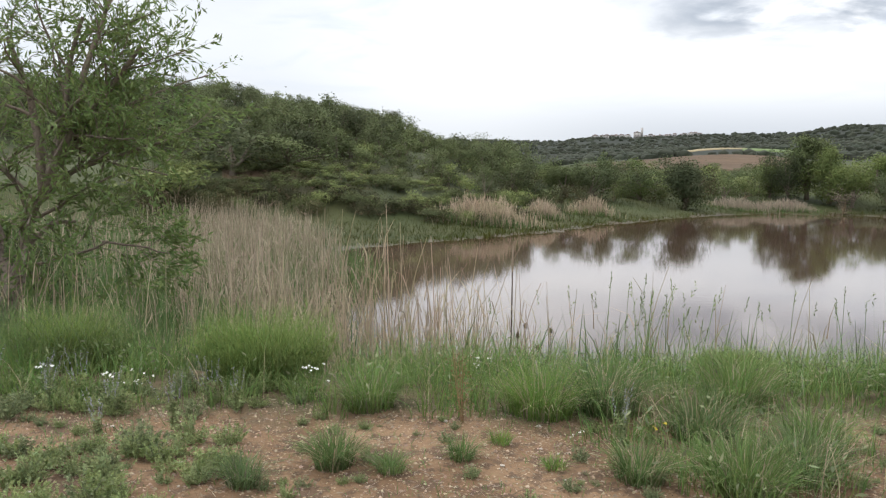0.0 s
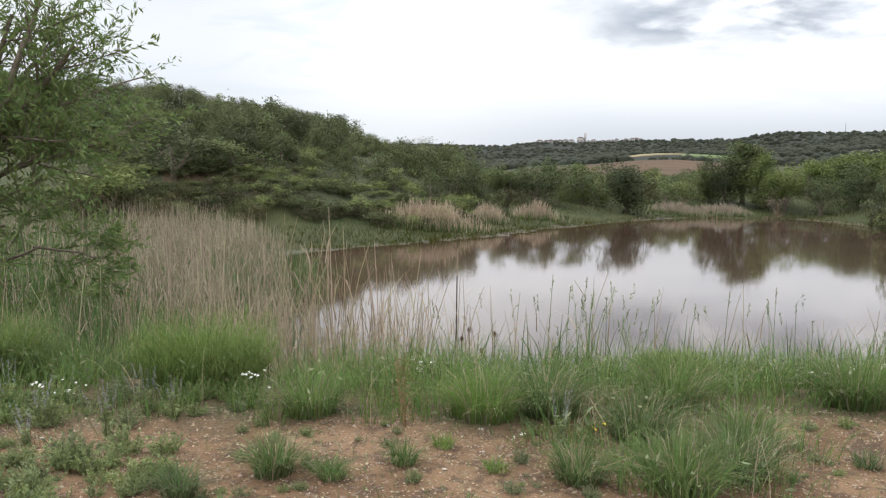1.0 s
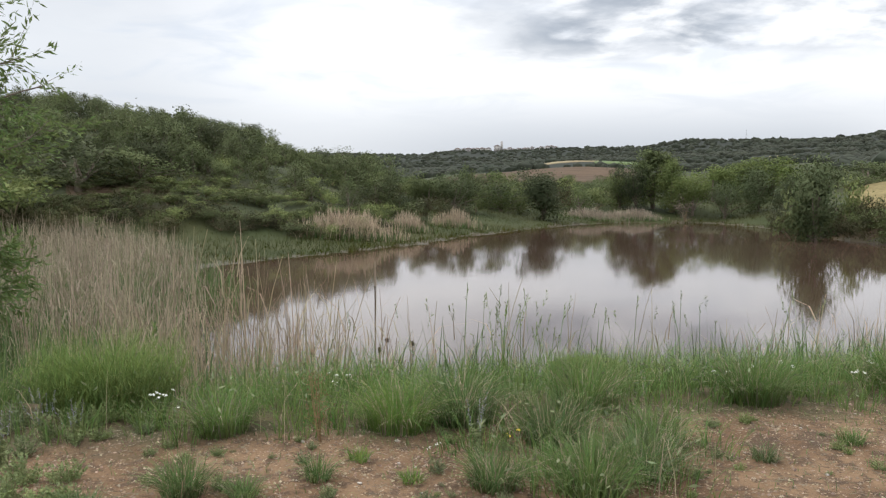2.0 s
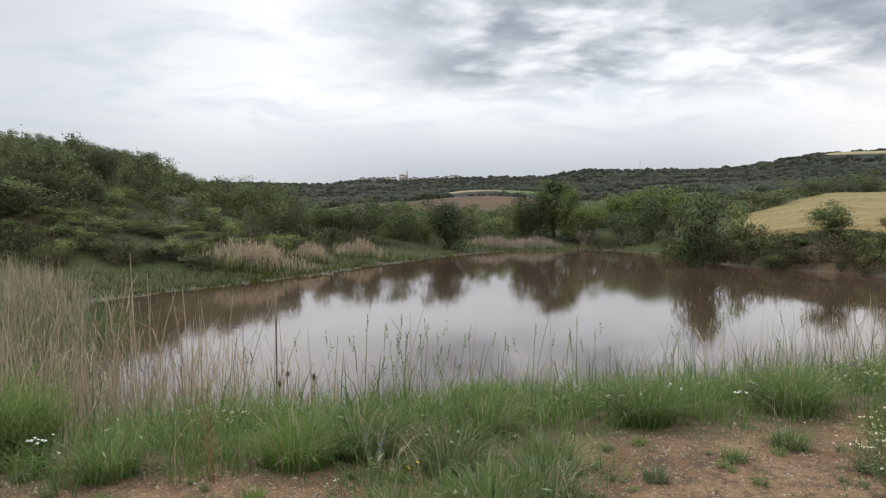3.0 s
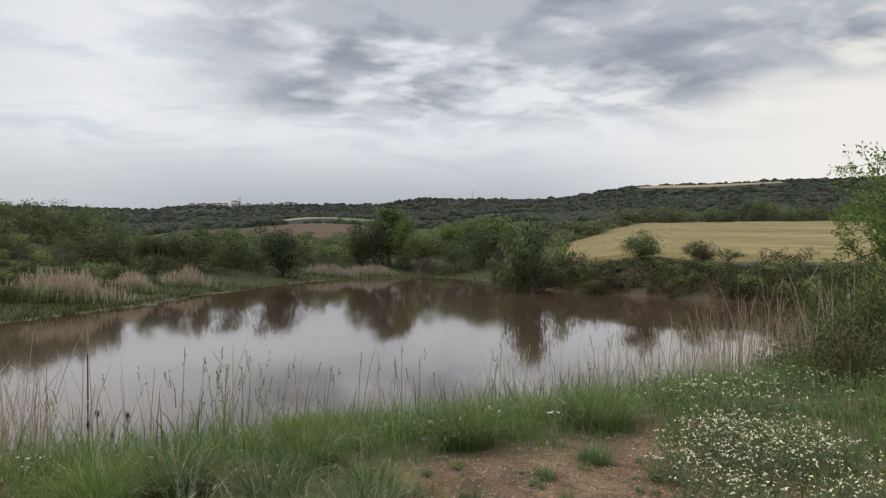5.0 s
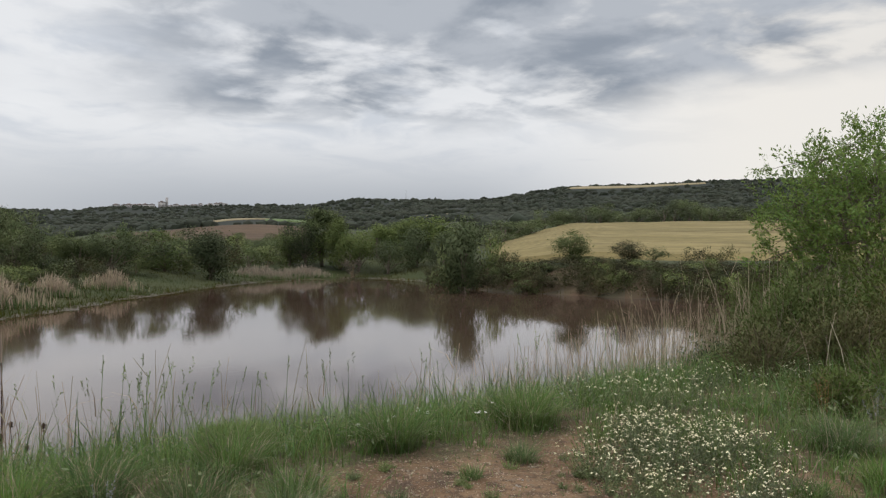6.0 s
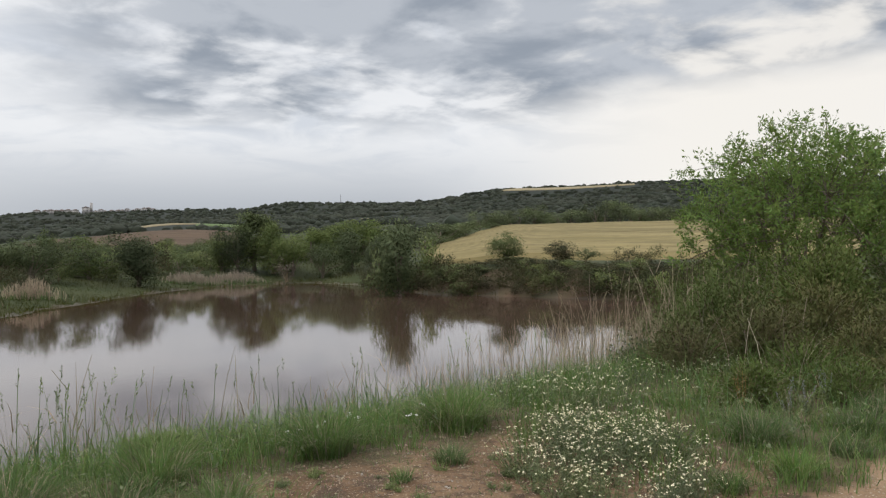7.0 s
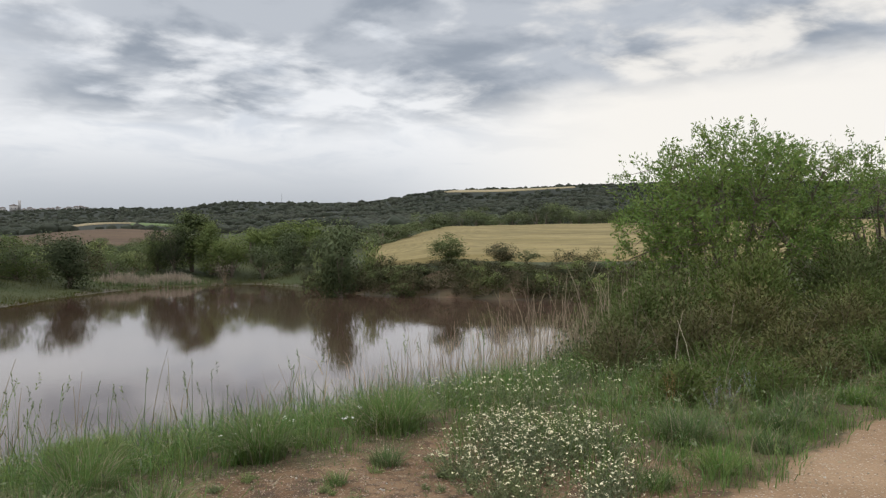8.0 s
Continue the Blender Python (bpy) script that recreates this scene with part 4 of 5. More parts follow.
def broad_tree(name, x, y, sink, size, middle, stems, twigs, per, leaf, label, seed):
    """A many-stemmed willow: stems fan out from the ground and leafy shoots fill a broad, uneven crown."""
    rng = np.random.default_rng(seed)
    z = float(height(x, y)) + sink
    top = empty(name, Matrix.Translation((x, y, z)), label, "tree")
    mid = np.array([0, 0, middle - z])
    spine = []
    for k in range(stems):
        a = 2 * np.pi * (k + rng.uniform(-0.3, 0.3)) / stems
        q = rng.uniform(0.25, 0.8)
        tip = mid + np.array([np.cos(a) * q, np.sin(a) * q, rng.uniform(0.1, 0.75)]) * size
        foot = np.array([np.cos(a), np.sin(a), 0]) * rng.uniform(0.05, 0.3)
        bend = foot + (tip - foot) * [0.30, 0.30, 0.45] + rng.normal(size=3) * 0.12
        f = np.linspace(0, 1, 9)[:, None]
        pts = foot * (1 - f) ** 2 + 2 * bend * f * (1 - f) + tip * f**2 + rng.normal(size=(9, 3)) * 0.035 * f
        s = Soup()
        s.add(*tube(pts, np.linspace(0.065, 0.014, 9), 6))
        part("stem", s.mesh("stem", M_BARK, True), top)
        spine.append(pts[2:])
    spine = np.concatenate(spine)
    v = rng.normal(size=(twigs, 3))
    v[:, 2] += 0.25
    v /= np.linalg.norm(v, axis=1, keepdims=True)
    v /= ((np.abs(v) ** 2.7).sum(1) ** (1 / 2.7))[:, None]
    lump = 1 + 0.10 * np.sin(5 * v[:, 0] + seed) * np.sin(4 * v[:, 1] + 1) + 0.07 * np.sin(9 * v[:, 2] + 6 * v[:, 0])
    far = rng.uniform(0.12, 1.0, twigs) ** 0.42
    tip = mid + v * size * (lump * far)[:, None]
    way = v * [0.7, 0.7, 0.35] + [0, 0, 0.75] + rng.normal(size=(twigs, 3)) * 0.35
    way /= np.linalg.norm(way, axis=1, keepdims=True)
    long = rng.uniform(0.30, 0.75, twigs)
    foot = tip - way * long[:, None]
    wood = Soup()
    for k in range(twigs):
        near = spine[np.argmin(((spine - foot[k]) ** 2).sum(1))]
        if k % 2:
            wood.add(*tube([near, (near + foot[k]) / 2 + [0, 0, 0.05], foot[k], tip[k]], [0.012, 0.009, 0.006, 0.002], 3))
        else:
            wood.add(*tube([foot[k], tip[k]], [0.006, 0.002], 3))
    tagged(part("twig_mass", wood.mesh("twig_mass", M_BARK), top), kind="stuff")
    f = rng.uniform(0.0, 1.0, (twigs, per, 1)) ** 0.8
    at = (foot[:, None] * (1 - f) + tip[:, None] * f + rng.normal(size=(twigs, per, 3)) * 0.05).reshape(-1, 3)
    s = Soup()
    s.add(*cards(rng, at, leaf[0], leaf[1], np.repeat(way, per, 0) * 0.5, 0.15))
    me = s.mesh("crown", M_LEAF)
    soften(me, mid - [0, 0, 0.6], 0.45, 0.2)
    part("crown", me, top, "fresh green narrow leaves")
    return top


open_tree("willow_tree", -4.75, 8.4, [
    ((0.04, 0, 0.0), (0.42, 0.05, 1.15), 0.075),
    ((0.35, 0.05, 0.9), (0.30, 0.15, 2.6), 0.055),
    ((0.38, 0.05, 1.0), (1.05, -0.1, 2.75), 0.05),
    ((0.40, 0.05, 1.1), (1.05, 0.0, 2.2), 0.045),
    ((0.40, 0.05, 1.1), (1.12, 0.1, 2.75), 0.045),
    ((0.30, 0.05, 0.8), (1.25, 0.1, 1.5), 0.03),
    ((0.25, 0, 0.6), (1.05, -0.2, 1.25), 0.024),
    ((0.02, 0, 0.1), (1.15, -0.1, 0.42), 0.026),
    ((1.05, -0.1, 0.40), (1.85, -0.15, 0.42), 0.016),
    ((-0.02, 0, 0.0), (-0.55, 0.05, 0.55), 0.06),
    ((-0.45, 0.05, 0.45), (-0.50, 0.1, 2.2), 0.045),
    ((-0.5, 0.05, 0.5), (-1.3, 0.0, 1.7), 0.04),
    ((0.38, 0.05, 1.05), (1.45, -0.15, 1.95), 0.035),
    ((0.36, 0.05, 0.95), (1.55, 0.3, 1.75), 0.035),
    ((-0.1, 0, 0.4), (-0.45, -0.2, 2.3), 0.045),
    ((0.1, 0.1, 0.5), (0.6, 0.9, 1.9), 0.04),
    ((0.3, 0.1, 0.9), (0.9, 0.7, 2.6), 0.04),
    ((0.85, -0.05, 2.1), (1.15, -0.1, 3.3), 0.035),
    ((-0.3, 0.1, 1.2), (-0.7, 0.0, 3.4), 0.04),
], 0.26, "young willow with grey forked trunk and fresh leaves", 3, (0.098, 0.024), 3)
broad_tree("willow_tree", 17.9, 8.4, 0.1, np.array([2.55, 2.75, 2.30]), 2.0, 16, 1300, 34, (0.105, 0.038), "broad multi-stemmed willow beside the path", 8)
broad_tree("willow_tree", 22.6, 6.6, 0.0, np.array([2.1, 2.1, 2.1]), 2.3, 9, 460, 24, (0.11, 0.040), "thinner willow further along the path", 9)


def bush(x, y, wide, tall, stems, per, leaf, material, seed, label, name="bush"):
    """A bush seen close: many stems that fan out, with small leaves along them."""
    rng = np.random.default_rng(seed)
    h0 = float(height(x, y))
    ob = empty(name, Matrix.Translation((x, y, h0 - 0.03)), label, "shrub")
    a, q = rng.uniform(0, 2 * np.pi, stems), rng.uniform(0, 1, stems) ** 0.55
    lump = 0.78 + 0.30 * np.sin(3 * a + seed) + 0.12 * np.sin(7 * a + 2 * seed)
    tip = np.stack([np.cos(a) * q * wide * 0.55 * lump, np.sin(a) * q * wide * 0.55 * lump, tall * np.sqrt(np.clip(1.08 - q**2, 0.05, 1)) * rng.uniform(0.6, 1.12, stems)], 1)
    foot = tip * [0.25, 0.25, 0] + rng.normal(size=tip.shape) * [0.03, 0.03, 0]
    foot[:, 2] = height(x + foot[:, 0], y + foot[:, 1]) - h0
    mid = foot + (tip - foot) * [0.42, 0.42, 0.62]
    s = Soup()
    for k in range(stems):
        s.add(*tube([foot[k], mid[k], tip[k]], [0.007, 0.005, 0.002], 3))
    tagged(part("stem_mass", s.mesh("stem_mass", M_TWIG), ob, "thin tan stems"), kind="stuff")
    f = rng.uniform(0.12, 1.0, (stems, per, 1)) ** 0.8
    at = foot[:, None] * (1 - f) ** 2 + 2 * mid[:, None] * f * (1 - f) + tip[:, None] * f**2
    at = at.reshape(-1, 3) + rng.normal(size=(stems * per, 3)) * 0.035 * wide
    at[:, 2] = np.maximum(at[:, 2], height(x + at[:, 0], y + at[:, 1]) - h0 + 0.02)
    way = np.repeat((tip - mid) / np.linalg.norm(tip - mid, axis=1, keepdims=True), per, 0)
    s = Soup()
    s.add(*cards(rng, at, leaf, leaf * 0.42, way))
    me = s.mesh("foliage", material)
    soften(me, np.array([0, 0, tall * 0.15]), 0.5, 0.2)
    part("foliage", me, ob)


for x, y, wide, tall, stems, per, leaf, material, label in (
    (9.9, 7.0, 1.2, 0.95, 90, 22, 0.034, M_OSIER, "sparse grey-leaved bush with thin stems by the water"),
    (11.2, 6.7, 1.9, 1.3, 150, 70, 0.046, M_BUSH, "loose brownish bush with thin stems by the water"),
    (11.9, 6.6, 2.2, 1.5, 150, 70, 0.056, M_BUSH, "dense olive-green bush on the dam's slope"),
    (8.25, 5.1, 1.3, 0.72, 110, 44, 0.034, M_BROWNB, "wispy brownish bush beside the path"),
    (9.3, 4.8, 1.7, 0.85, 140, 60, 0.040, M_BROWNB, "wispy brownish bush beside the path"),
    (8.7, 3.9, 1.2, 0.50, 110, 30, 0.032, M_BUSH, "low olive bush beside the path"),
    (10.2, 3.9, 1.4, 0.60, 120, 60, 0.038, M_BROWNB, "wispy brownish bush beside the path"),
    (7.2, 3.7, 1.1, 0.42, 110, 44, 0.032, M_BUSH, "low olive bush beside the path"),
    (8.0, 3.1, 1.1, 0.38, 110, 44, 0.032, M_BUSH, "low olive bush beside the path"),
    (9.3, 3.1, 1.3, 0.42, 120, 44, 0.034, M_BROWNB, "low brownish bush beside the path"),
    (10.8, 3.1, 1.4, 0.48, 120, 44, 0.036, M_BUSH, "low olive bush beside the path"),
    (12.2, 3.2, 1.5, 0.55, 120, 44, 0.040, M_BUSH, "low olive bush beside the path"),
    (11.3, 4.9, 2.0, 0.95, 150, 70, 0.048, M_BROWNB, "brownish olive bush beside the path"),
    (12.6, 4.1, 1.9, 0.80, 140, 64, 0.046, M_BROWNB, "wispy brownish bush beside the path"),
    (14.0, 6.2, 2.8, 1.7, 180, 80, 0.064, M_BUSH, "dense olive-green bush under the willow"),
    (14.6, 4.5, 2.2, 1.0, 140, 44, 0.050, M_BUSH, "olive-green bush beside the path"),
    (16.8, 5.4, 2.8, 1.5, 180, 80, 0.066, M_BUSH, "dark bramble bush under the willow"),
    (19.8, 5.4, 3.2, 1.7, 170, 50, 0.070, M_BUSH, "dark green bush beside the path"),
    (23.0, 4.8, 3.2, 1.6, 170, 50, 0.080, M_BUSH, "dark green bush beside the path"),
    (13.2, 8.8, 2.4, 1.6, 150, 46, 0.055, M_BUSH, "green bush at the waterline"),
    (16.0, 10.2, 2.6, 2.7, 170, 60, 0.070, M_BUSH, "dense green bush under the willow"),
    (17.0, 10.0, 3.6, 2.6, 190, 60, 0.075, M_BUSH, "dense green bush under the willow"),
    (-7.8, 9.6, 3.2, 2.0, 190, 56, 0.060, M_BUSH, "grey-green bush behind the young willow"),
    (-6.5, 11.2, 2.6, 1.8, 170, 50, 0.060, M_OSIER, "grey-green bush behind the young willow"),
):
    bush(x, y, wide, tall, stems, per, leaf * 1.3, material, int(abs(x) * 37 + y * 11), label)


# ---------------------------------------------------------------- reeds and grass
def scatter(rng, n, x0, x1, y0, y1, keep=None):
    x, y = rng.uniform(x0, x1, n), rng.uniform(y0, y1, n)
    if keep is not None:
        k = rng.uniform(size=n) < keep(x, y)
        x, y = x[k], y[k]
    return np.stack([x, y, height(x, y)], 1)


def reed_bed():
    rng = np.random.default_rng(21)

    def dens(x, y):
        az = np.degrees(np.arctan2(x, y))
        return smooth(az, -5, -13) * (0.30 + 0.70 * smooth(az, -23, -17)) * (0.6 + 0.4 * wob(x, y, 0.5, 2)) * smooth(y, 10.0, 11.2)

    p = scatter(rng, 15000, -20, -1, 9.6, 27, dens)
    az = np.degrees(np.arctan2(p[:, 0], p[:, 1]))
    tall = (1.15 + 1.15 * smooth(az, -2, -15)) * rng.uniform(0.75, 1.1, len(p))
    dry, green = Soup(), Soup()
    dry.add(*ribbons(rng, p, tall, 0.011, rng.uniform(0.02, 0.26, len(p)), 3, tip=0.4))
    for k in range(2):
        b = p + np.array([0, 0, 1.0]) * (tall * rng.uniform(0.25, 0.75, len(p)))[:, None]
        dry.add(*ribbons(rng, b, rng.uniform(0.25, 0.5, len(p)), 0.016, rng.uniform(0.3, 1.3, len(p)), 2))
    tagged(new("dry_reed_bed", dry.mesh("dry_reed_bed", M_REED)), "dense bed of dry tan reeds by the pond", "reeds", kind="stuff")
    p = scatter(rng, 24000, -20, 0, 9.0, 27, lambda x, y: (0.55 + 0.45 * smooth(np.degrees(np.arctan2(x, y)), -15, -20)) * smooth(np.degrees(np.arctan2(x, y)), -2.5, -7))
    green.add(*ribbons(rng, p, rng.uniform(0.8, 1.75, len(p)) * (1 - 0.3 * smooth(np.degrees(np.arctan2(p[:, 0], p[:, 1])), -12, -8)), 0.028, rng.uniform(0.05, 0.4, len(p)), 3))
    tagged(new("young_reeds", green.mesh("young_reeds", M_YREED)), "green young reeds among dry stalks", "reeds", kind="stuff")


reed_bed()


def shore_reeds():
    rng = np.random.default_rng(22)

    def dens(x, y):
        return 0.11 + (0.80 - 0.50 * smooth(x, -1.4, -2.4)) * smooth(x, 1.9, -0.6) + 0.26 * smooth(x, 7, 10) * smooth(x, 19, 16)

    p = scatter(rng, 8600, -4.5, 19, 6.9, 11.6, dens)
    tall = (1.15 + 0.45 * smooth(p[:, 0], 2.0, -1.0) - 0.45 * smooth(p[:, 0], -1.2, -2.2) + 0.8 * smooth(p[:, 0], 7, 10)) * rng.uniform(0.5, 1.15, len(p))
    p[:, 2] = np.maximum(p[:, 2], WATER - 0.3)
    s = Soup()
    s.add(*ribbons(rng, p, tall, 0.011, rng.uniform(0.02, 0.30, len(p)), 4, tip=0.4))
    k = rng.uniform(size=len(p)) < 0.8
    b = p[k] + np.array([0, 0, 1.0]) * (tall[k] * rng.uniform(0.3, 0.8, k.sum()))[:, None]
    s.add(*ribbons(rng, b, rng.uniform(0.2, 0.5, len(b)), 0.013, rng.uniform(0.3, 1.2, len(b)), 2))
    tagged(new("shore_reeds", s.mesh("shore_reeds", M_REED)), "thin dry reed stalks along the dam's waterline", "reeds", kind="stuff")


shore_reeds()


def verge(x, y):
    """How thickly the verge grass stands, 0 to 1."""
    edge = 4.55 + 0.22 * wob(x, y, 1.7, 3)
    mound = np.exp(-((x + 1.9) / 1.5) ** 4) * smooth(y, 4.9, 5.2)
    d = (1 - 0.25 * mound) * smooth(y, edge - 0.12, edge + 0.25) * smooth(y, 7.2 - 1.0 * smooth(x, 0.5, -1.0), 6.6 - 1.0 * smooth(x, 0.5, -1.0))
    tongue = smooth(np.hypot((x - 1.55) / 0.75, (y - 3.85) / 0.75), 1.1, 0.75)
    east = smooth(x, 4.2, 5.0) * smooth(y, 1.95 + 0.1 * wob(x, y, 3, 1), 2.15)
    d *= 1 - 0.6 * smooth(np.hypot((x + 1.25) / 0.8, (y - 5.5) / 0.6), 1.1, 0.85) 
    return np.clip(np.maximum(np.maximum(d, tongue), 0.85 * east), 0, 1) * (1 - 0.55 * smooth(x, 6.0, 7.5) * smooth(y, 2.3, 2.8))


def verge_grass():
    rng = np.random.default_rng(23)
    c = scatter(rng, 3300, -5.5, 13, 1.9, 7.4, verge)
    k = rng.integers(10, 38, len(c))
    own = np.repeat(np.arange(len(c)), k)
    big = rng.uniform(0.6, 1.45, len(c))[own]
    a = rng.uniform(0, 2 * np.pi, len(own))
    q = rng.uniform(0, 1, len(own)) ** 0.5 * 0.13 * big
    x, y = c[own, 0] + q * np.cos(a), c[own, 1] + q * np.sin(a)
    p = np.stack([x, y, height(x, y) - 0.01], 1)
    tall = (0.20 + 0.15 * smooth(p[:, 1], 4.6, 5.6) + 0.16 * smooth(p[:, 0], 6.0, 8.0) * smooth(p[:, 1], 2.2, 3.2)) * big * rng.uniform(0.55, 1.3, len(p))
    lean = (0.15 + 4.5 * q) * rng.uniform(0.5, 1.6, len(p))
    s = Soup()
    s.add(*ribbons(rng, p, np.maximum(tall, 0.08), rng.uniform(0.004, 0.0085, len(p)), lean, 3, a + rng.normal(size=len(a)) * 0.7))
    tagged(new("verge_grass", s.mesh("verge_grass", M_GRASS)), "thick green grass along the dam's edge", "grass", kind="stuff")
    p = scatter(rng, 4200, -5.5, 13, 2.3, 7.6, lambda x, y: 0.8 * verge(x, y))
    s = Soup()
    s.add(*ribbons(rng, p, rng.uniform(0.15, 0.5, len(p)), 0.004, rng.uniform(0.2, 1.2, len(p)), 3))
    tagged(new("dry_verge_straw", s.mesh("dry_verge_straw", M_REED)), "straw-coloured dead blades in the verge grass", "grass", kind="stuff")
    p = scatter(rng, 9000, -5.5, 13, 2.3, 6.6, verge)
    s = Soup()
    s.add(*cards(rng, p + np.stack([0 * p[:, 0], 0 * p[:, 0], rng.uniform(0.02, 0.28, len(p))], 1), 0.05, 0.016))
    tagged(new("verge_weeds", s.mesh("verge_weeds", M_HERB)), "small weed leaves among the verge grass", "plant", kind="stuff")
    p = scatter(rng, 15000, -5.5, 15, 6.4, 9.0, lambda x, y: 0.10 + 0.5 * smooth(x, 1.5, 4.0) * smooth(wob(x, y, 1.6, 4), -0.1, 0.5) + 0.45 * smooth(x, -0.8, -2.5))
    s = Soup()
    s.add(*ribbons(rng, p, rng.uniform(0.35, 0.95, len(p)) * (0.75 + 0.25 * smooth(p[:, 1], 6.4, 7.4)), rng.uniform(0.008, 0.020, len(p)), rng.uniform(0.03, 0.5, len(p)), 3))
    tagged(new("slope_grass", s.mesh("slope_grass", M_YREED)), "tall green grass and young reed leaves on the slope to the water", "grass", kind="stuff")


verge_grass()


def path_weeds():
    """Upright weeds and dead stalks between the bushes beside the path."""
    rng = np.random.default_rng(26)
    p = scatter(rng, 1500, 5.6, 13.0, 2.4, 6.2, lambda x, y: 0.35 + 0.65 * smooth(wob(x, y, 2.1, 5), -0.1, 0.5))
    s = Soup()
    s.add(*ribbons(rng, p, rng.uniform(0.20, 0.60, len(p)), rng.uniform(0.006, 0.012, len(p)), rng.uniform(0.05, 0.7, len(p)), 3))
    tagged(new("tall_weeds", s.mesh("tall_weeds", M_LUSH)), "upright green weeds between bushes beside the path", "grass", kind="stuff")
    p = scatter(rng, 46, 7.0, 12.5, 3.4, 6.4)
    s = Soup()
    s.add(*ribbons(rng, p, rng.uniform(0.45, 1.0, len(p)), 0.008, rng.uniform(0.02, 0.5, len(p)), 3, tip=0.5))
    tagged(new("dry_stalks", s.mesh("dry_stalks", M_REED)), "thin dead stalks standing among the bushes", "grass", kind="stuff")


path_weeds()


def meadow_grass():
    rng = np.random.default_rng(24)
    n = 90000
    az, r = rng.uniform(-24, 34, n), rng.uniform(26, 92, n)
    x, y = r * np.sin(np.radians(az)), r * np.cos(np.radians(az))
    d = shore_distance(x, y)
    k = (d > 0.2) & (y > 27) & ((az > 6) | (r < 66))
    p = np.stack([x, y, height(x, y)], 1)[k]
    s = Soup()
    s.add(*ribbons(rng, p, rng.uniform(0.10, 0.42, len(p)) * (1 + 0.8 * wob(p[:, 0], p[:, 1], 0.35, 3)), rng.uniform(0.02, 0.035, len(p)), rng.uniform(0.2, 1.3, len(p)), 1))
    tagged(new("meadow_grass", s.mesh("meadow_grass", M_MGRASS)), "green meadow grass round the pond", "grass", kind="stuff")


meadow_grass()


def bank_grass():
    """Rank grass that hangs over the waterline round the pond."""
    rng = np.random.default_rng(25)
    n = 60000
    az, r = rng.uniform(-6, 58, n), rng.uniform(30, 80, n)
    x, y = r * np.sin(np.radians(az)), r * np.cos(np.radians(az))
    d = shore_distance(x, y)
    k = (d > -0.15) & (d < 1.3) & (y > 14)
    p = np.stack([x, y, height(x, y)], 1)[k]
    s = Soup()
    s.add(*ribbons(rng, p, rng.uniform(0.08, 0.32, len(p)) * (1 + 0.5 * wob(p[:, 0], p[:, 1], 0.6, 3)), 0.035, rng.uniform(0.2, 1.0, len(p)), 2))
    tagged(new("bank_grass", s.mesh("bank_grass", M_MGRASS)), "rank green grass along the pond's waterline", "grass", kind="stuff")


bank_grass()


def far_reeds(name, places, tall, label, seed, count=700):
    rng = np.random.default_rng(seed)
    s, g = Soup(), Soup()
    for az, r, w, d in places:
        x, y, z = spot(az, r, 0.0, True)
        q = rng.normal(size=(count, 2)) * np.array([w, d]) * 0.42
        a = radians(az)
        px, py = x + q[:, 0] * math.cos(a) + q[:, 1] * math.sin(a), y - q[:, 0] * math.sin(a) + q[:, 1] * math.cos(a)
        p = np.stack([px, py, height(px, py)], 1)
        h = tall * np.exp(-0.16 * (q[:, 0] / w * 2) ** 2) * (1 + 0.28 * wob(px, py, 2.6, 3)) * rng.uniform(0.35, 1.1, count)
        s.add(*ribbons(rng, p, h, 0.035, rng.uniform(0.05, 0.45, count), 2, tip=0.6))
        g.add(*ribbons(rng, p + rng.normal(size=p.shape) * [0.3, 0.3, 0], h * rng.uniform(0.3, 0.65, count), 0.05, rng.uniform(0.1, 0.6, count), 2))
    tagged(new(name, s.mesh(name, M_PLUME)), label, "reeds", kind="stuff")
    tagged(new("young_reeds", g.mesh("young_reeds", M_YREED)), "green young reeds at the foot of dry ones", "reeds", kind="stuff")


far_reeds("reed_clump", [(3.2, 43.5, 2.7, 1.5)], 1.55, "clump of pinkish dry reeds on the left shore", 31, 1500)
far_reeds("reed_clump", [(7.4, 49, 1.4, 1.0), (10.8, 54.5, 2.0, 1.0)], 1.25, "small clumps of dry reeds on the shore", 32, 520)
far_reeds("reed_clump", [(21.0, 70.5, 2.6, 1.3), (23.8, 72.5, 2.8, 1.3)], 0.95, "pale dry reeds at the head of the pond", 33, 1500)


# ---------------------------------------------------------------- near plants
def tuft(x, y, tall, wide, blades, seed, material=None, name="grass_tuft", label="loose tuft of green grass on bare dirt", category="grass", width=0.0048):
    rng = np.random.default_rng(seed)
    a, q = rng.uniform(0, 2 * np.pi, blades), rng.uniform(0, 1, blades) ** 0.6 * wide * 0.28
    px, py = q * np.cos(a), q * np.sin(a)
    h0 = float(height(x, y))
    p = np.stack([px, py, height(x + px, y + py) - h0 - 0.01], 1)
    top = empty(name, Matrix.Translation((x, y, h0)), label, category, "tufts")
    lean = rng.uniform(0.15, 1.0, blades) * min(1.2, wide / tall * 0.8)
    tips = tall * rng.uniform(0.5, 1.15, blades)
    old = rng.uniform(size=blades) < 0.14
    for k, piece, mat, words in ((~old, "foliage", material or M_LUSH, ""), (old, "dead_foliage", M_REED, "straw-coloured dead blades")):
        s = Soup()
        s.add(*ribbons(rng, p[k], tips[k], width, lean[k], 3, (a + rng.normal(size=blades) * 0.6)[k]))
        part(piece, s.mesh(piece, mat), top, words)
    return top


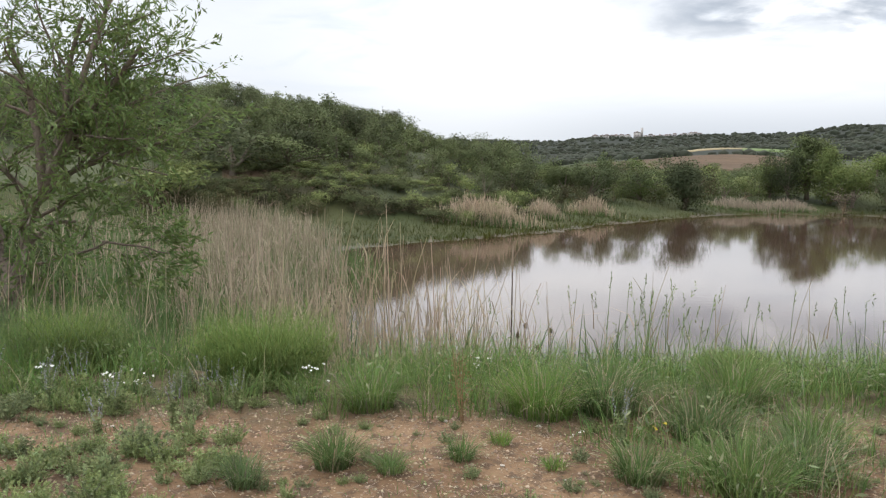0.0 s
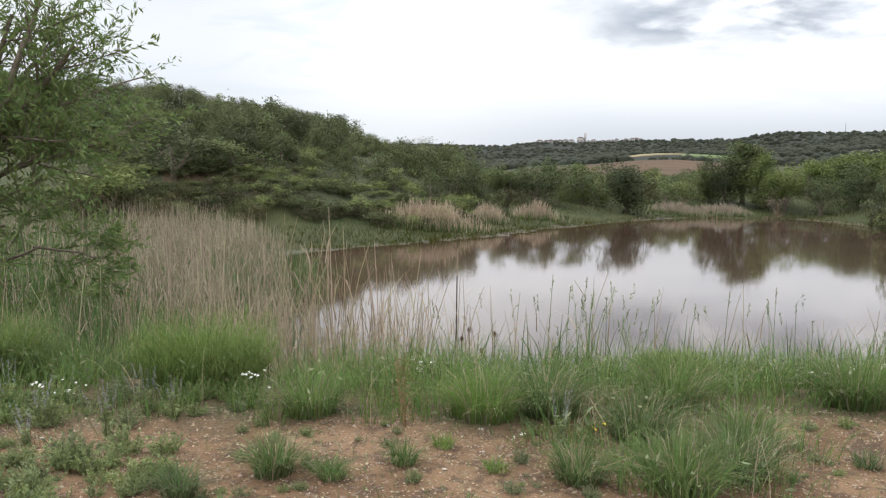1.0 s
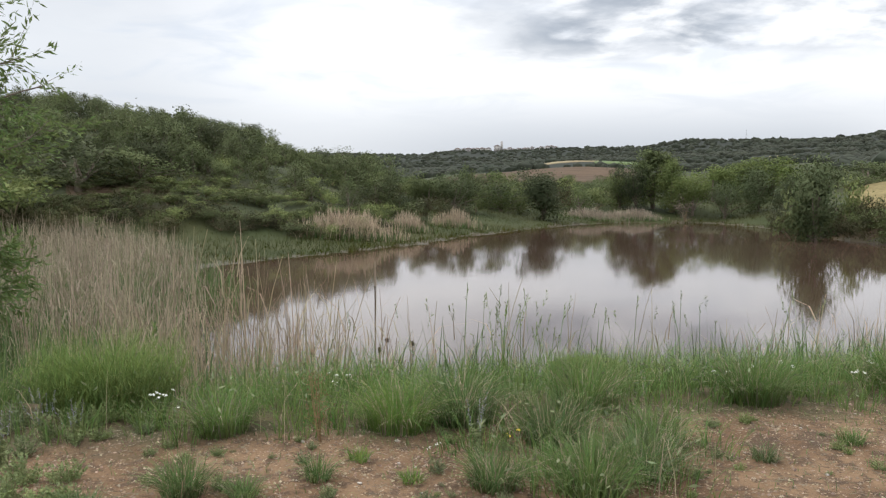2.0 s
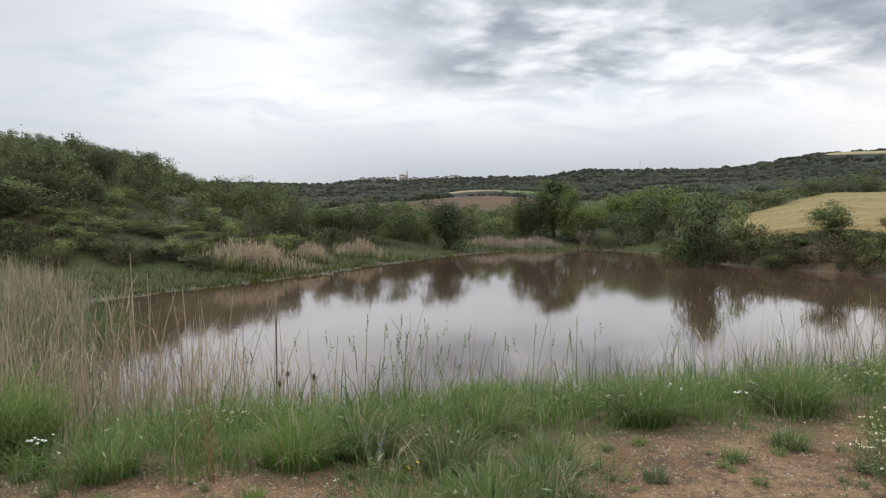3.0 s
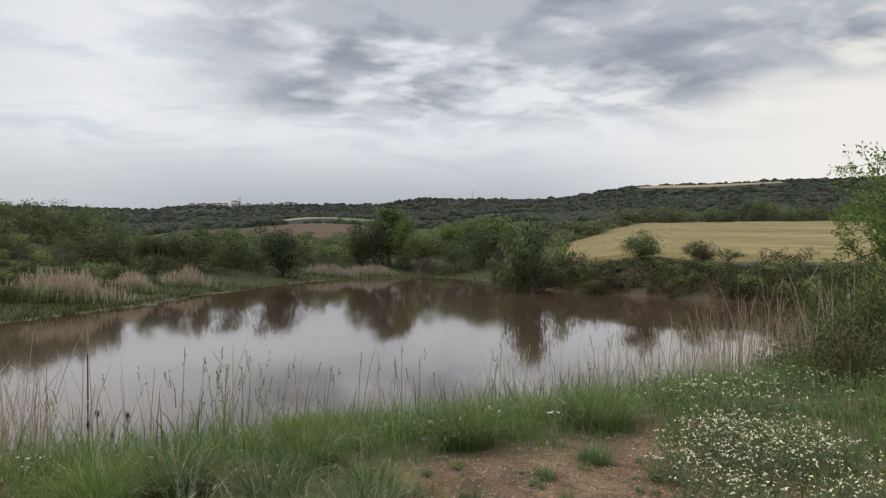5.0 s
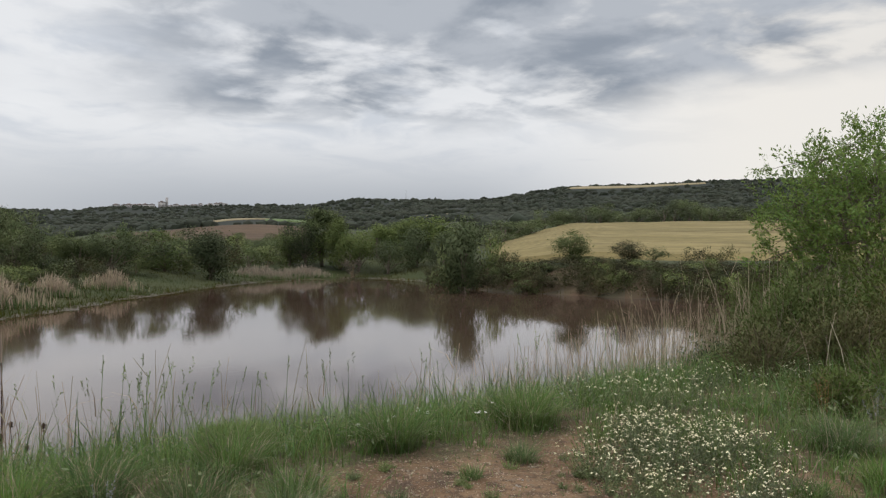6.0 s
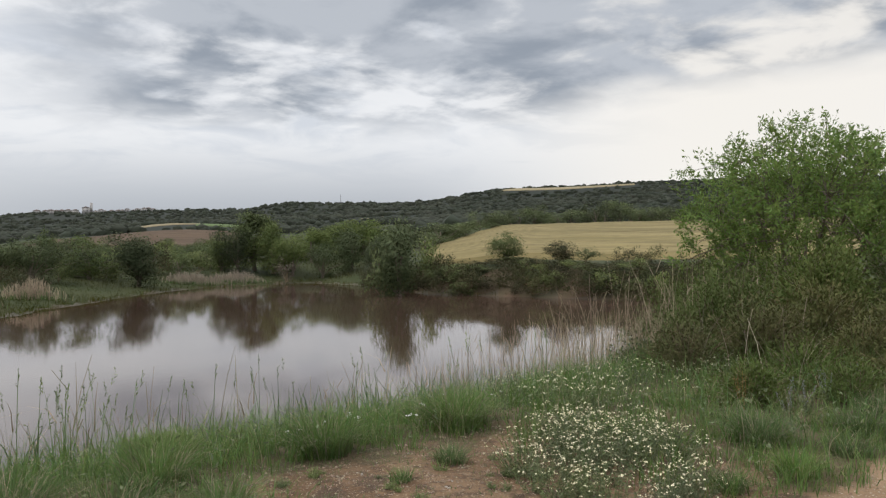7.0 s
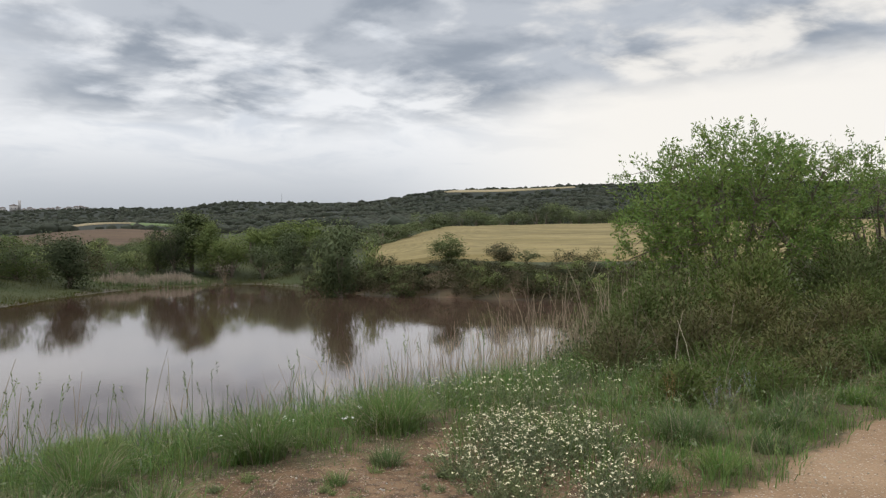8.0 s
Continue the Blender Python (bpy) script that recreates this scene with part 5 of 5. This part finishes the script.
TUFTS = [
    (-0.53, 3.74, 0.22, 0.34, 330), (-0.93, 3.50, 0.17, 0.26, 240), (-0.24, 3.66, 0.12, 0.22, 150), (0.11, 3.84, 0.13, 0.22, 170),
    (0.34, 4.08, 0.09, 0.20, 90), (0.58, 3.72, 0.08, 0.18, 90), (0.98, 3.62, 0.20, 0.42, 420), (1.45, 3.50, 0.28, 0.60, 700),
    (1.80, 3.70, 0.26, 0.55, 600), (1.50, 4.25, 0.30, 0.60, 650), (2.05, 4.10, 0.26, 0.5, 500), (3.75, 4.05, 0.16, 0.4, 260),
    (2.55, 3.75, 0.10, 0.25, 120), (3.2, 3.9, 0.11, 0.26, 120), (4.5, 4.9, 0.42, 0.8, 800), (3.2, 4.9, 0.40, 0.7, 700),
    (-0.45, 4.72, 0.30, 0.55, 520), (0.62, 4.65, 0.34, 0.7, 700), (1.05, 4.75, 0.36, 0.7, 700), (1.9, 4.85, 0.38, 0.7, 700), (5.9, 2.9, 0.30, 0.7, 600),
    (6.8, 2.5, 0.26, 0.6, 400), (5.3, 2.3, 0.2, 0.5, 320), (7.6, 2.7, 0.26, 0.6, 400), (4.7, 2.45, 0.16, 0.4, 240), (6.1, 2.3, 0.2, 0.5, 300), (8.4, 2.5, 0.22, 0.55, 320), (9.4, 2.5, 0.22, 0.55, 320),
]
for i, (x, y, tall, wide, blades) in enumerate(TUFTS):
    tuft(x, y, tall * 1.1, wide, int(blades * 1.5), 100 + i, M_LUSH if i % 3 else M_GRASS, label="loose tuft of green grass on bare dirt" if y < 4.5 else "tall arching tuft in the verge grass")


def feathery_bush(x, y, wide, tall, seed):
    """A soft mound of thread-like stems."""
    rng = np.random.default_rng(seed)
    n = 1700
    a, q = rng.uniform(0, 2 * np.pi, n), rng.uniform(0, 1, n) ** 0.5
    px, py = q * np.cos(a) * wide * 0.27, q * np.sin(a) * wide * 0.22
    h0 = float(height(x, y))
    p = np.stack([px, py, height(x + px, y + py) - h0], 1)
    h = tall * np.sqrt(np.clip(1.15 - q**2, 0.1, 1)) * rng.uniform(0.6, 1.1, n)
    s = Soup()
    s.add(*ribbons(rng, p, h, 0.005, 0.25 + 0.4 * q, 4, a + rng.normal(size=n) * 0.5))
    ob = empty("feathery_bush", Matrix.Translation((x, y, h0)), "soft feathery bright green bush in the verge", "shrub")
    part("stem_mass", s.mesh("stem_mass", M_FEATHER), ob)
    s = Soup()
    for k in range(4):
        f = rng.uniform(0.35, 1.0, n)
        lean = (0.25 + 0.4 * q) * h * f**1.9
        b = p + np.stack([np.cos(a) * lean, np.sin(a) * lean, h * f * 0.86], 1)
        s.add(*ribbons(rng, b, rng.uniform(0.04, 0.11, n), 0.0035, rng.uniform(0.3, 1.4, n), 2))
    part("frond_mass", s.mesh("frond_mass", M_FEATHER), ob)


feathery_bush(-1.28, 5.45, 1.5, 0.62, 41)
feathery_bush(-2.85, 5.75, 1.35, 0.60, 42)
feathery_bush(2.15, 5.45, 0.8, 0.32, 43)


def herb_mesh(seed, leaves, wide, tall):
    rng = np.random.default_rng(seed)
    n = max(5, leaves // 9)
    a, q = rng.uniform(0, 2 * np.pi, n), rng.uniform(0, 1, n) ** 0.6 * wide * 0.4
    tip = np.stack([q * np.cos(a), q * np.sin(a), tall * rng.uniform(0.35, 1.0, n) * (1.1 - q / wide)], 1)
    s = Soup()
    for k in range(n):
        s.add(*ribbons(rng, tip[k : k + 1] * [0.3, 0.3, 0], tip[k, 2], 0.003, 0.3, 2, a[k : k + 1]))
    f = rng.uniform(0.15, 1, (n, 15))
    at = tip[:, None] * np.stack([0.3 + 0.7 * f, 0.3 + 0.7 * f, f], -1)
    s.add(*cards(rng, at.reshape(-1, 3), 0.021, 0.009, np.repeat(np.stack([np.cos(a), np.sin(a), 0.5 + 0 * a], 1), 15, 0), 0.0, True))
    return s.mesh("herb", M_HERB)


HERBS = [herb_mesh(200 + i, 240 + 60 * i, 0.26, 0.13) for i in range(5)]
rngh = np.random.default_rng(51)
n = 0
while n < 150:
    x, y = rngh.uniform(-3.6, -0.9), rngh.uniform(3.0, 5.1)
    if rngh.uniform() > (0.95 if x < -1.5 and y < 3.8 else 0.30 + 0.5 * (y > 4.5)):
        continue
    n += 1
    ob = tagged(new("leafy_herb", HERBS[n % 5]), "low grey-green leafy herb on the dirt", "plant", "herbs on the dirt")
    ob.matrix_basis = pose(x, y, float(height(x, y)) - 0.005, 0, 0, rngh.uniform(0, 360)) @ Matrix.Scale(rngh.uniform(0.45, 1.35), 4)
for i in range(125):
    x, y = (rngh.uniform(-1.0, 4.2), rngh.uniform(3.3, 4.5)) if i < 80 else (rngh.uniform(-2.5, -1.0), rngh.uniform(3.0, 3.9))
    ob = tagged(new("leafy_herb", HERBS[i % 5]), "small grey-green herb on bare dirt", "plant", "herbs on the dirt")
    ob.matrix_basis = pose(x, y, float(height(x, y)) - 0.005, 0, 0, rngh.uniform(0, 360)) @ Matrix.Scale(rngh.uniform(0.2, 0.7) * (1.0 if i < 80 else 1.6), 4)


# ---------------------------------------------------------------- flowers, stalks and stones
def heads(rng, at, size):
    """Small domed flower heads. Returns verts, tris."""
    n = len(at)
    a = np.linspace(0, 2 * np.pi, 6, endpoint=False)
    tilt = rng.normal(size=(n, 2)) * 0.35
    ring = np.stack([np.cos(a), np.sin(a)], 1)[None] * (size[:, None] * rng.uniform(0.7, 1.2, (n, 1)))[..., None] * rng.uniform(0.75, 1.1, (n, 6, 1))
    z = (ring * tilt[:, None]).sum(-1) - 0.25 * size[:, None]
    v = np.concatenate([at[:, None], at[:, None] + np.concatenate([ring, z[..., None]], -1)], 1)
    i = np.arange(n)[:, None] * 7
    k = np.arange(6)[None]
    return v.reshape(-1, 3), np.stack([i + 0 * k, i + 1 + k, i + 1 + (k + 1) % 6], -1).reshape(-1, 3)


def flower_plant(seed, stems, wide, tall, size, petal, leaf=0.03, leaves=6, green=None):
    """Stem-and-leaf mesh and flower mesh of an upright flowering plant."""
    rng = np.random.default_rng(seed)
    a, q = rng.uniform(0, 2 * np.pi, stems), rng.uniform(0, 1, stems) ** 0.6
    tip = np.stack([np.cos(a) * q * wide / 2, np.sin(a) * q * wide / 2, tall * rng.uniform(0.65, 1.05, stems) * (1.05 - 0.3 * q)], 1)
    g = Soup()
    for p in tip:
        g.add(*tube([p * [0.15, 0.15, 0], p * [0.6, 0.6, 0.55], p], [0.0025, 0.002, 0.0012], 3))
    f = rng.uniform(0.1, 0.85, (stems, leaves))
    at = tip[:, None] * np.stack([0.2 + 0.75 * f, 0.2 + 0.75 * f, f], -1)
    g.add(*cards(rng, at.reshape(-1, 3), leaf, leaf * 0.28))
    s = Soup()
    for k in range(3):
        at = tip + rng.normal(size=tip.shape) * np.array([0.011, 0.011, 0.005])
        s.add(*heads(rng, at, np.full(stems, size)))
    return g.mesh("greenery", green or M_HERB), s.mesh("blossom", petal)


UMBELS = [flower_plant(400 + i, 18, 0.60, 0.42, 0.0074, M_CREAM, 0.034, 17, M_FERN) for i in range(4)]
ASTERS = [flower_plant(410 + i, 3, 0.16, 0.30, 0.010, M_PETAL) for i in range(3)]
YELLOWS = flower_plant(420, 2, 0.10, 0.20, 0.010, M_YELLOW)


def put_flower(kind, x, y, name, label, group="", size=1.0):
    ob = empty(name, pose(x, y, float(height(x, y)) - 0.01, 0, 0, rngh.uniform(0, 360)) @ Matrix.Scale(size, 4), label, "flower", group)
    part("greenery", kind[0], ob)
    tagged(part("blossom", kind[1], ob), kind="stuff")


for i in range(54):
    a, q = rngh.uniform(0, 2 * math.pi), rngh.uniform(0, 1) ** 0.6
    along, across = 1.30 * q * math.cos(a), 0.66 * q * math.sin(a)
    put_flower(UMBELS[i % 4], 4.44 + 0.72 * along + 0.69 * across, 3.20 + 0.69 * along - 0.72 * across, "white_flower_plant", "bushy plant full of tiny cream-white flowers", "white flower patch", rngh.uniform(0.75, 1.1) * (1.0 - 0.25 * q))
for i in range(16):
    put_flower(UMBELS[i % 4], rngh.uniform(5.5, 8.0), rngh.uniform(4.0, 5.4), "white_flower_plant", "thin plant with a few cream-white flowers", "white flower patch", rngh.uniform(0.7, 1.0))
for x, y in ((0.22, 5.3), (0.30, 5.35), (-0.85, 4.95), (-0.78, 4.9), (-1.95, 4.75), (-2.05, 4.7), (-1.8, 4.6), (3.35, 5.3), (3.6, 5.1), (3.75, 5.35), (4.0, 4.9), (4.3, 5.2), (3.0, 5.0), (4.7, 5.3), (5.1, 5.0), (-2.6, 4.9), (0.75, 4.05), (0.72, 3.95)):
    put_flower(ASTERS[int(x * 10) % 3], x, y, "daisy_plant", "slender plant with small white daisies", "daisies", 0.9 if y > 4.5 else 0.4)
for x, y in ((1.22, 4.1), (9.0, 4.2)):
    put_flower(YELLOWS, x, y, "yellow_flower_plant", "small plant with bright yellow flowers", "yellow flowers")


def sage(seed):
    rng = np.random.default_rng(seed)
    g, s = Soup(), Soup()
    for i in range(6):
        tip = np.array([rng.normal() * 0.07, rng.normal() * 0.07, rng.uniform(0.22, 0.40)])
        g.add(*tube([tip * [0.3, 0.3, 0], tip * [0.8, 0.8, 0.5], tip], [0.003, 0.0025, 0.0015], 3))
        f = np.linspace(0.55, 1.0, 14)[:, None]
        s.add(*cards(rng, np.repeat(tip * (f * [1, 1, 1]), 2, 0), 0.011, 0.006))
        f = rng.uniform(0.05, 0.6, (14, 1))
        g.add(*cards(rng, np.repeat(tip * f, 2, 0), 0.034, 0.014))
    return g.mesh("greenery", M_HERB), s.mesh("blossom", M_PURPLE)


SAGES = [sage(430 + i) for i in range(3)]
for i, (x, y) in enumerate(((-2.95, 4.75), (-2.85, 4.55), (-3.05, 4.9), (-2.45, 4.65), (-2.3, 4.8), (-2.0, 4.5), (-1.55, 4.35), (-1.45, 4.75), (-2.65, 5.0), (-1.25, 4.6), (0.98, 4.05), (-1.9, 4.15), (7.4, 3.4), (7.7, 3.2), (8.0, 3.3), (8.3, 3.15), (7.1, 3.1), (8.7, 3.4), (6.6, 3.0))):
    put_flower(SAGES[i % 3], x, y, "wild_sage", "wild sage with mauve flower spikes", "wild sage", rngh.uniform(0.75, 1.05))


def teasel(x, y, top):
    z = float(height(x, y))
    ob = empty("teasel", Matrix.Translation((x, y, z)), "dead teasel stalk with a dark brown head", "plant", "teasels")
    h = top - z
    s = Soup()
    s.add(*tube([(0, 0, -0.05), (0.02, 0.01, h * 0.5), (0, 0, h)], [0.006, 0.005, 0.004], 5))
    part("stalk", s.mesh("stalk", M_TEASEL), ob)
    s = Soup()
    q = np.linspace(0, 1, 7)
    s.add(*tube([(0, 0, h + 0.06 * k) for k in q], 0.018 * np.sqrt(np.clip(np.sin(np.pi * (0.06 + 0.88 * q)), 0, 1)), 8))
    rng = np.random.default_rng(int(abs(x) * 1000))
    p = np.repeat([[0, 0, h + 0.035]], 60, 0) + rng.normal(size=(60, 3)) * [0.012, 0.012, 0.02]
    s.add(*cards(rng, p, 0.026, 0.004))
    part("seed_head", s.mesh("seed_head", M_TEASEL), ob)


for x, y, top in ((0.81, 8.05, -0.28), (0.90, 8.15, -0.20), (1.19, 8.25, -0.27), (1.02, 8.0, -0.40), (0.10, 8.2, -0.34), (0.02, 8.05, -0.42)):
    teasel(x, y, top)


def stake():
    x, y = 1.10, 12.0
    ob = empty("stake", Matrix.Translation((x, y, WATER)), "thin dark stake standing in the water", "stake")
    s = Soup()
    s.add(*tube([(0, 0, -0.9), (0.005, 0, 1.0), (0.0, 0, 1.72)], [0.013, 0.012, 0.009], 7))
    part("shaft", s.mesh("shaft", M_TEASEL), ob)
    s = Soup()
    s.add(*tube([(0, 0, 1.70), (0, 0, 1.9), (0, 0, 2.12)], [0.010, 0.017, 0.006], 7))
    part("tip", s.mesh("tip", M_REED), ob, "pale frayed tip")


stake()


def dock(x, y, tall, seed):
    rng = np.random.default_rng(seed)
    ob = empty("dock_plant", Matrix.Translation((x, y, float(height(x, y)))), "rusty brown dried dock plant in the verge", "plant")
    s, g = Soup(), Soup()
    for i in range(4):
        tip = np.array([rng.normal() * 0.06, rng.normal() * 0.05, tall * rng.uniform(0.75, 1.05)])
        s.add(*tube([tip * [0.2, 0.2, 0], tip * [0.7, 0.7, 0.5], tip], [0.003, 0.0025, 0.0015], 4))
        f = rng.uniform(0.15, 1.0, (60, 1))
        g.add(*cards(rng, tip * f + rng.normal(size=(60, 3)) * 0.035, 0.022, 0.008))
    part("stalk_mass", s.mesh("stalk_mass", M_RUST), ob)
    tagged(part("leaf_mass", g.mesh("leaf_mass", M_RUST), ob), kind="stuff")


dock(0.14, 4.42, 0.46, 61)
dock(6.9, 3.6, 0.35, 63)


def seed_grass(x, y, seed, count=17):
    """Tall grass that carries seed heads."""
    rng = np.random.default_rng(seed)
    z = float(height(x, y))
    ob = empty("seeding_grass", Matrix.Translation((x, y, z)), "tall flowering grass with nodding seed heads", "grass", "seeding grass")
    p = rng.normal(size=(count, 3)) * [0.16, 0.10, 0.0]
    h, a, k = rng.uniform(0.50, 0.92, count), rng.uniform(0, 6.28, count), rng.uniform(0.05, 0.28, count)
    s = Soup()
    s.add(*ribbons(rng, p, h, 0.006, k, 4, a, 0.6))
    s.add(*ribbons(rng, np.repeat(p, 2, 0), np.repeat(h, 2) * rng.uniform(0.4, 0.75, 2 * count), 0.010, rng.uniform(0.2, 0.7, 2 * count), 4))
    part("stalk_mass", s.mesh("stalk_mass", M_GRASS), ob)
    s = Soup()
    tip = p + np.stack([np.cos(a) * k * h, np.sin(a) * k * h, h * (1 - 0.42 * k)], 1)
    way = np.stack([np.cos(a) * k, np.sin(a) * k, 1 + 0 * a], 1)
    for f in np.linspace(0, 1, 10):
        s.add(*cards(rng, tip - way * 0.12 * f, 0.028, 0.010, way))
    part("seed_head_mass", s.mesh("seed_head_mass", M_HERB), ob, "pale green-brown seed heads")


for i, (x, y, count) in enumerate(((1.50, 6.0, 15), (1.72, 5.9, 15), (2.05, 6.1, 8), (2.7, 6.2, 5), (3.4, 6.1, 7), (0.75, 6.2, 5), (4.4, 6.1, 8), (5.5, 5.9, 8), (6.6, 5.8, 7))):
    seed_grass(x, y, 500 + i, count)


def stone_mesh(seed):
    rng = np.random.default_rng(seed)
    bm = bmesh.new()
    bmesh.ops.create_icosphere(bm, subdivisions=1, radius=1.0)
    for v in bm.verts:
        v.co *= rng.uniform(0.75, 1.15)
        v.co.z *= 0.55
    me = bpy.data.meshes.new("stone")
    bm.to_mesh(me)
    bm.free()
    me.materials.append(M_STONE)
    return me


STONES = [stone_mesh(600 + i) for i in range(6)]
for i in range(170):
    x, y = (rngh.uniform(-2.6, 4.6), rngh.uniform(3.1, 4.5)) if i < 120 else (rngh.uniform(3.5, 11), rngh.uniform(0.2, 2.2))
    size = 0.005 + 0.013 * rngh.uniform(0, 1) ** 2.5
    ob = tagged(new("stone", STONES[i % 6]), "small pale limestone chip on the dirt", "stone", "stones on the dirt")
    ob.matrix_basis = pose(x, y, float(height(x, y)) + size * 0.2, 0, 0, rngh.uniform(0, 360)) @ Matrix.Diagonal((size, size * rngh.uniform(0.6, 1), size, 1))


def litter():
    """Dry stems and crumbs strewn on the bare dirt."""
    rng = np.random.default_rng(71)
    p = scatter(rng, 7500, -3.2, 5.2, 2.6, 4.9)
    a = rng.uniform(0, 2 * np.pi, len(p))
    s = Soup()
    way = np.stack([np.cos(a), np.sin(a), 0.05 + 0 * a], 1)
    s.add(*cards(rng, p + [0, 0, 0.004], rng.uniform(0.01, 0.07, len(p)), 0.004, way * 6))
    tagged(new("dry_litter", s.mesh("dry_litter", M_REED)), "dry stems and straw strewn on the dirt", "litter", kind="stuff")
    p = scatter(rng, 9000, -3.4, 5.4, 2.5, 4.7, lambda x, y: 0.25 + 0.75 * smooth(wob(x, y, 2.0, 12), 0.0, 0.6))
    s = Soup()
    s.add(*ribbons(rng, p, rng.uniform(0.02, 0.07, len(p)), 0.004, rng.uniform(0.3, 1.3, len(p)), 2))
    tagged(new("short_grass", s.mesh("short_grass", M_GRASS)), "short sparse grass blades on the dirt", "grass", kind="stuff")


litter()


def crumbs():
    """Clods and gravel on the bare dirt and the path."""
    rng = np.random.default_rng(72)
    p = np.concatenate([scatter(rng, 17000, -3.4, 5.6, 2.3, 4.8), scatter(rng, 5000, 3.6, 12, 0.0, 2.4)])
    n = len(p)
    size = 0.003 + 0.012 * rng.uniform(0, 1, n) ** 2.6
    corner = np.array([(1, 0, 0), (-0.5, 0.85, 0), (-0.5, -0.85, 0), (0, 0, 0.9)])
    a = rng.uniform(0, 2 * np.pi, n)
    turn = np.stack([np.stack([np.cos(a), -np.sin(a), 0 * a], 1), np.stack([np.sin(a), np.cos(a), 0 * a], 1), np.stack([0 * a, 0 * a, 1 + 0 * a], 1)], 1)
    v = np.einsum("nij,kj->nki", turn, corner) * size[:, None, None] * rng.uniform(0.6, 1.2, (n, 4, 1)) + p[:, None]
    i = np.arange(n)[:, None] * 4
    tri = np.concatenate([i + np.array([[0, 1, 3]]), i + np.array([[1, 2, 3]]), i + np.array([[2, 0, 3]])])
    tagged(new("gravel", raw_mesh("gravel", v.reshape(-1, 3), [tri], M_CLOD)), "fine gravel and dirt crumbs on the crest", "gravel", kind="stuff")


crumbs()
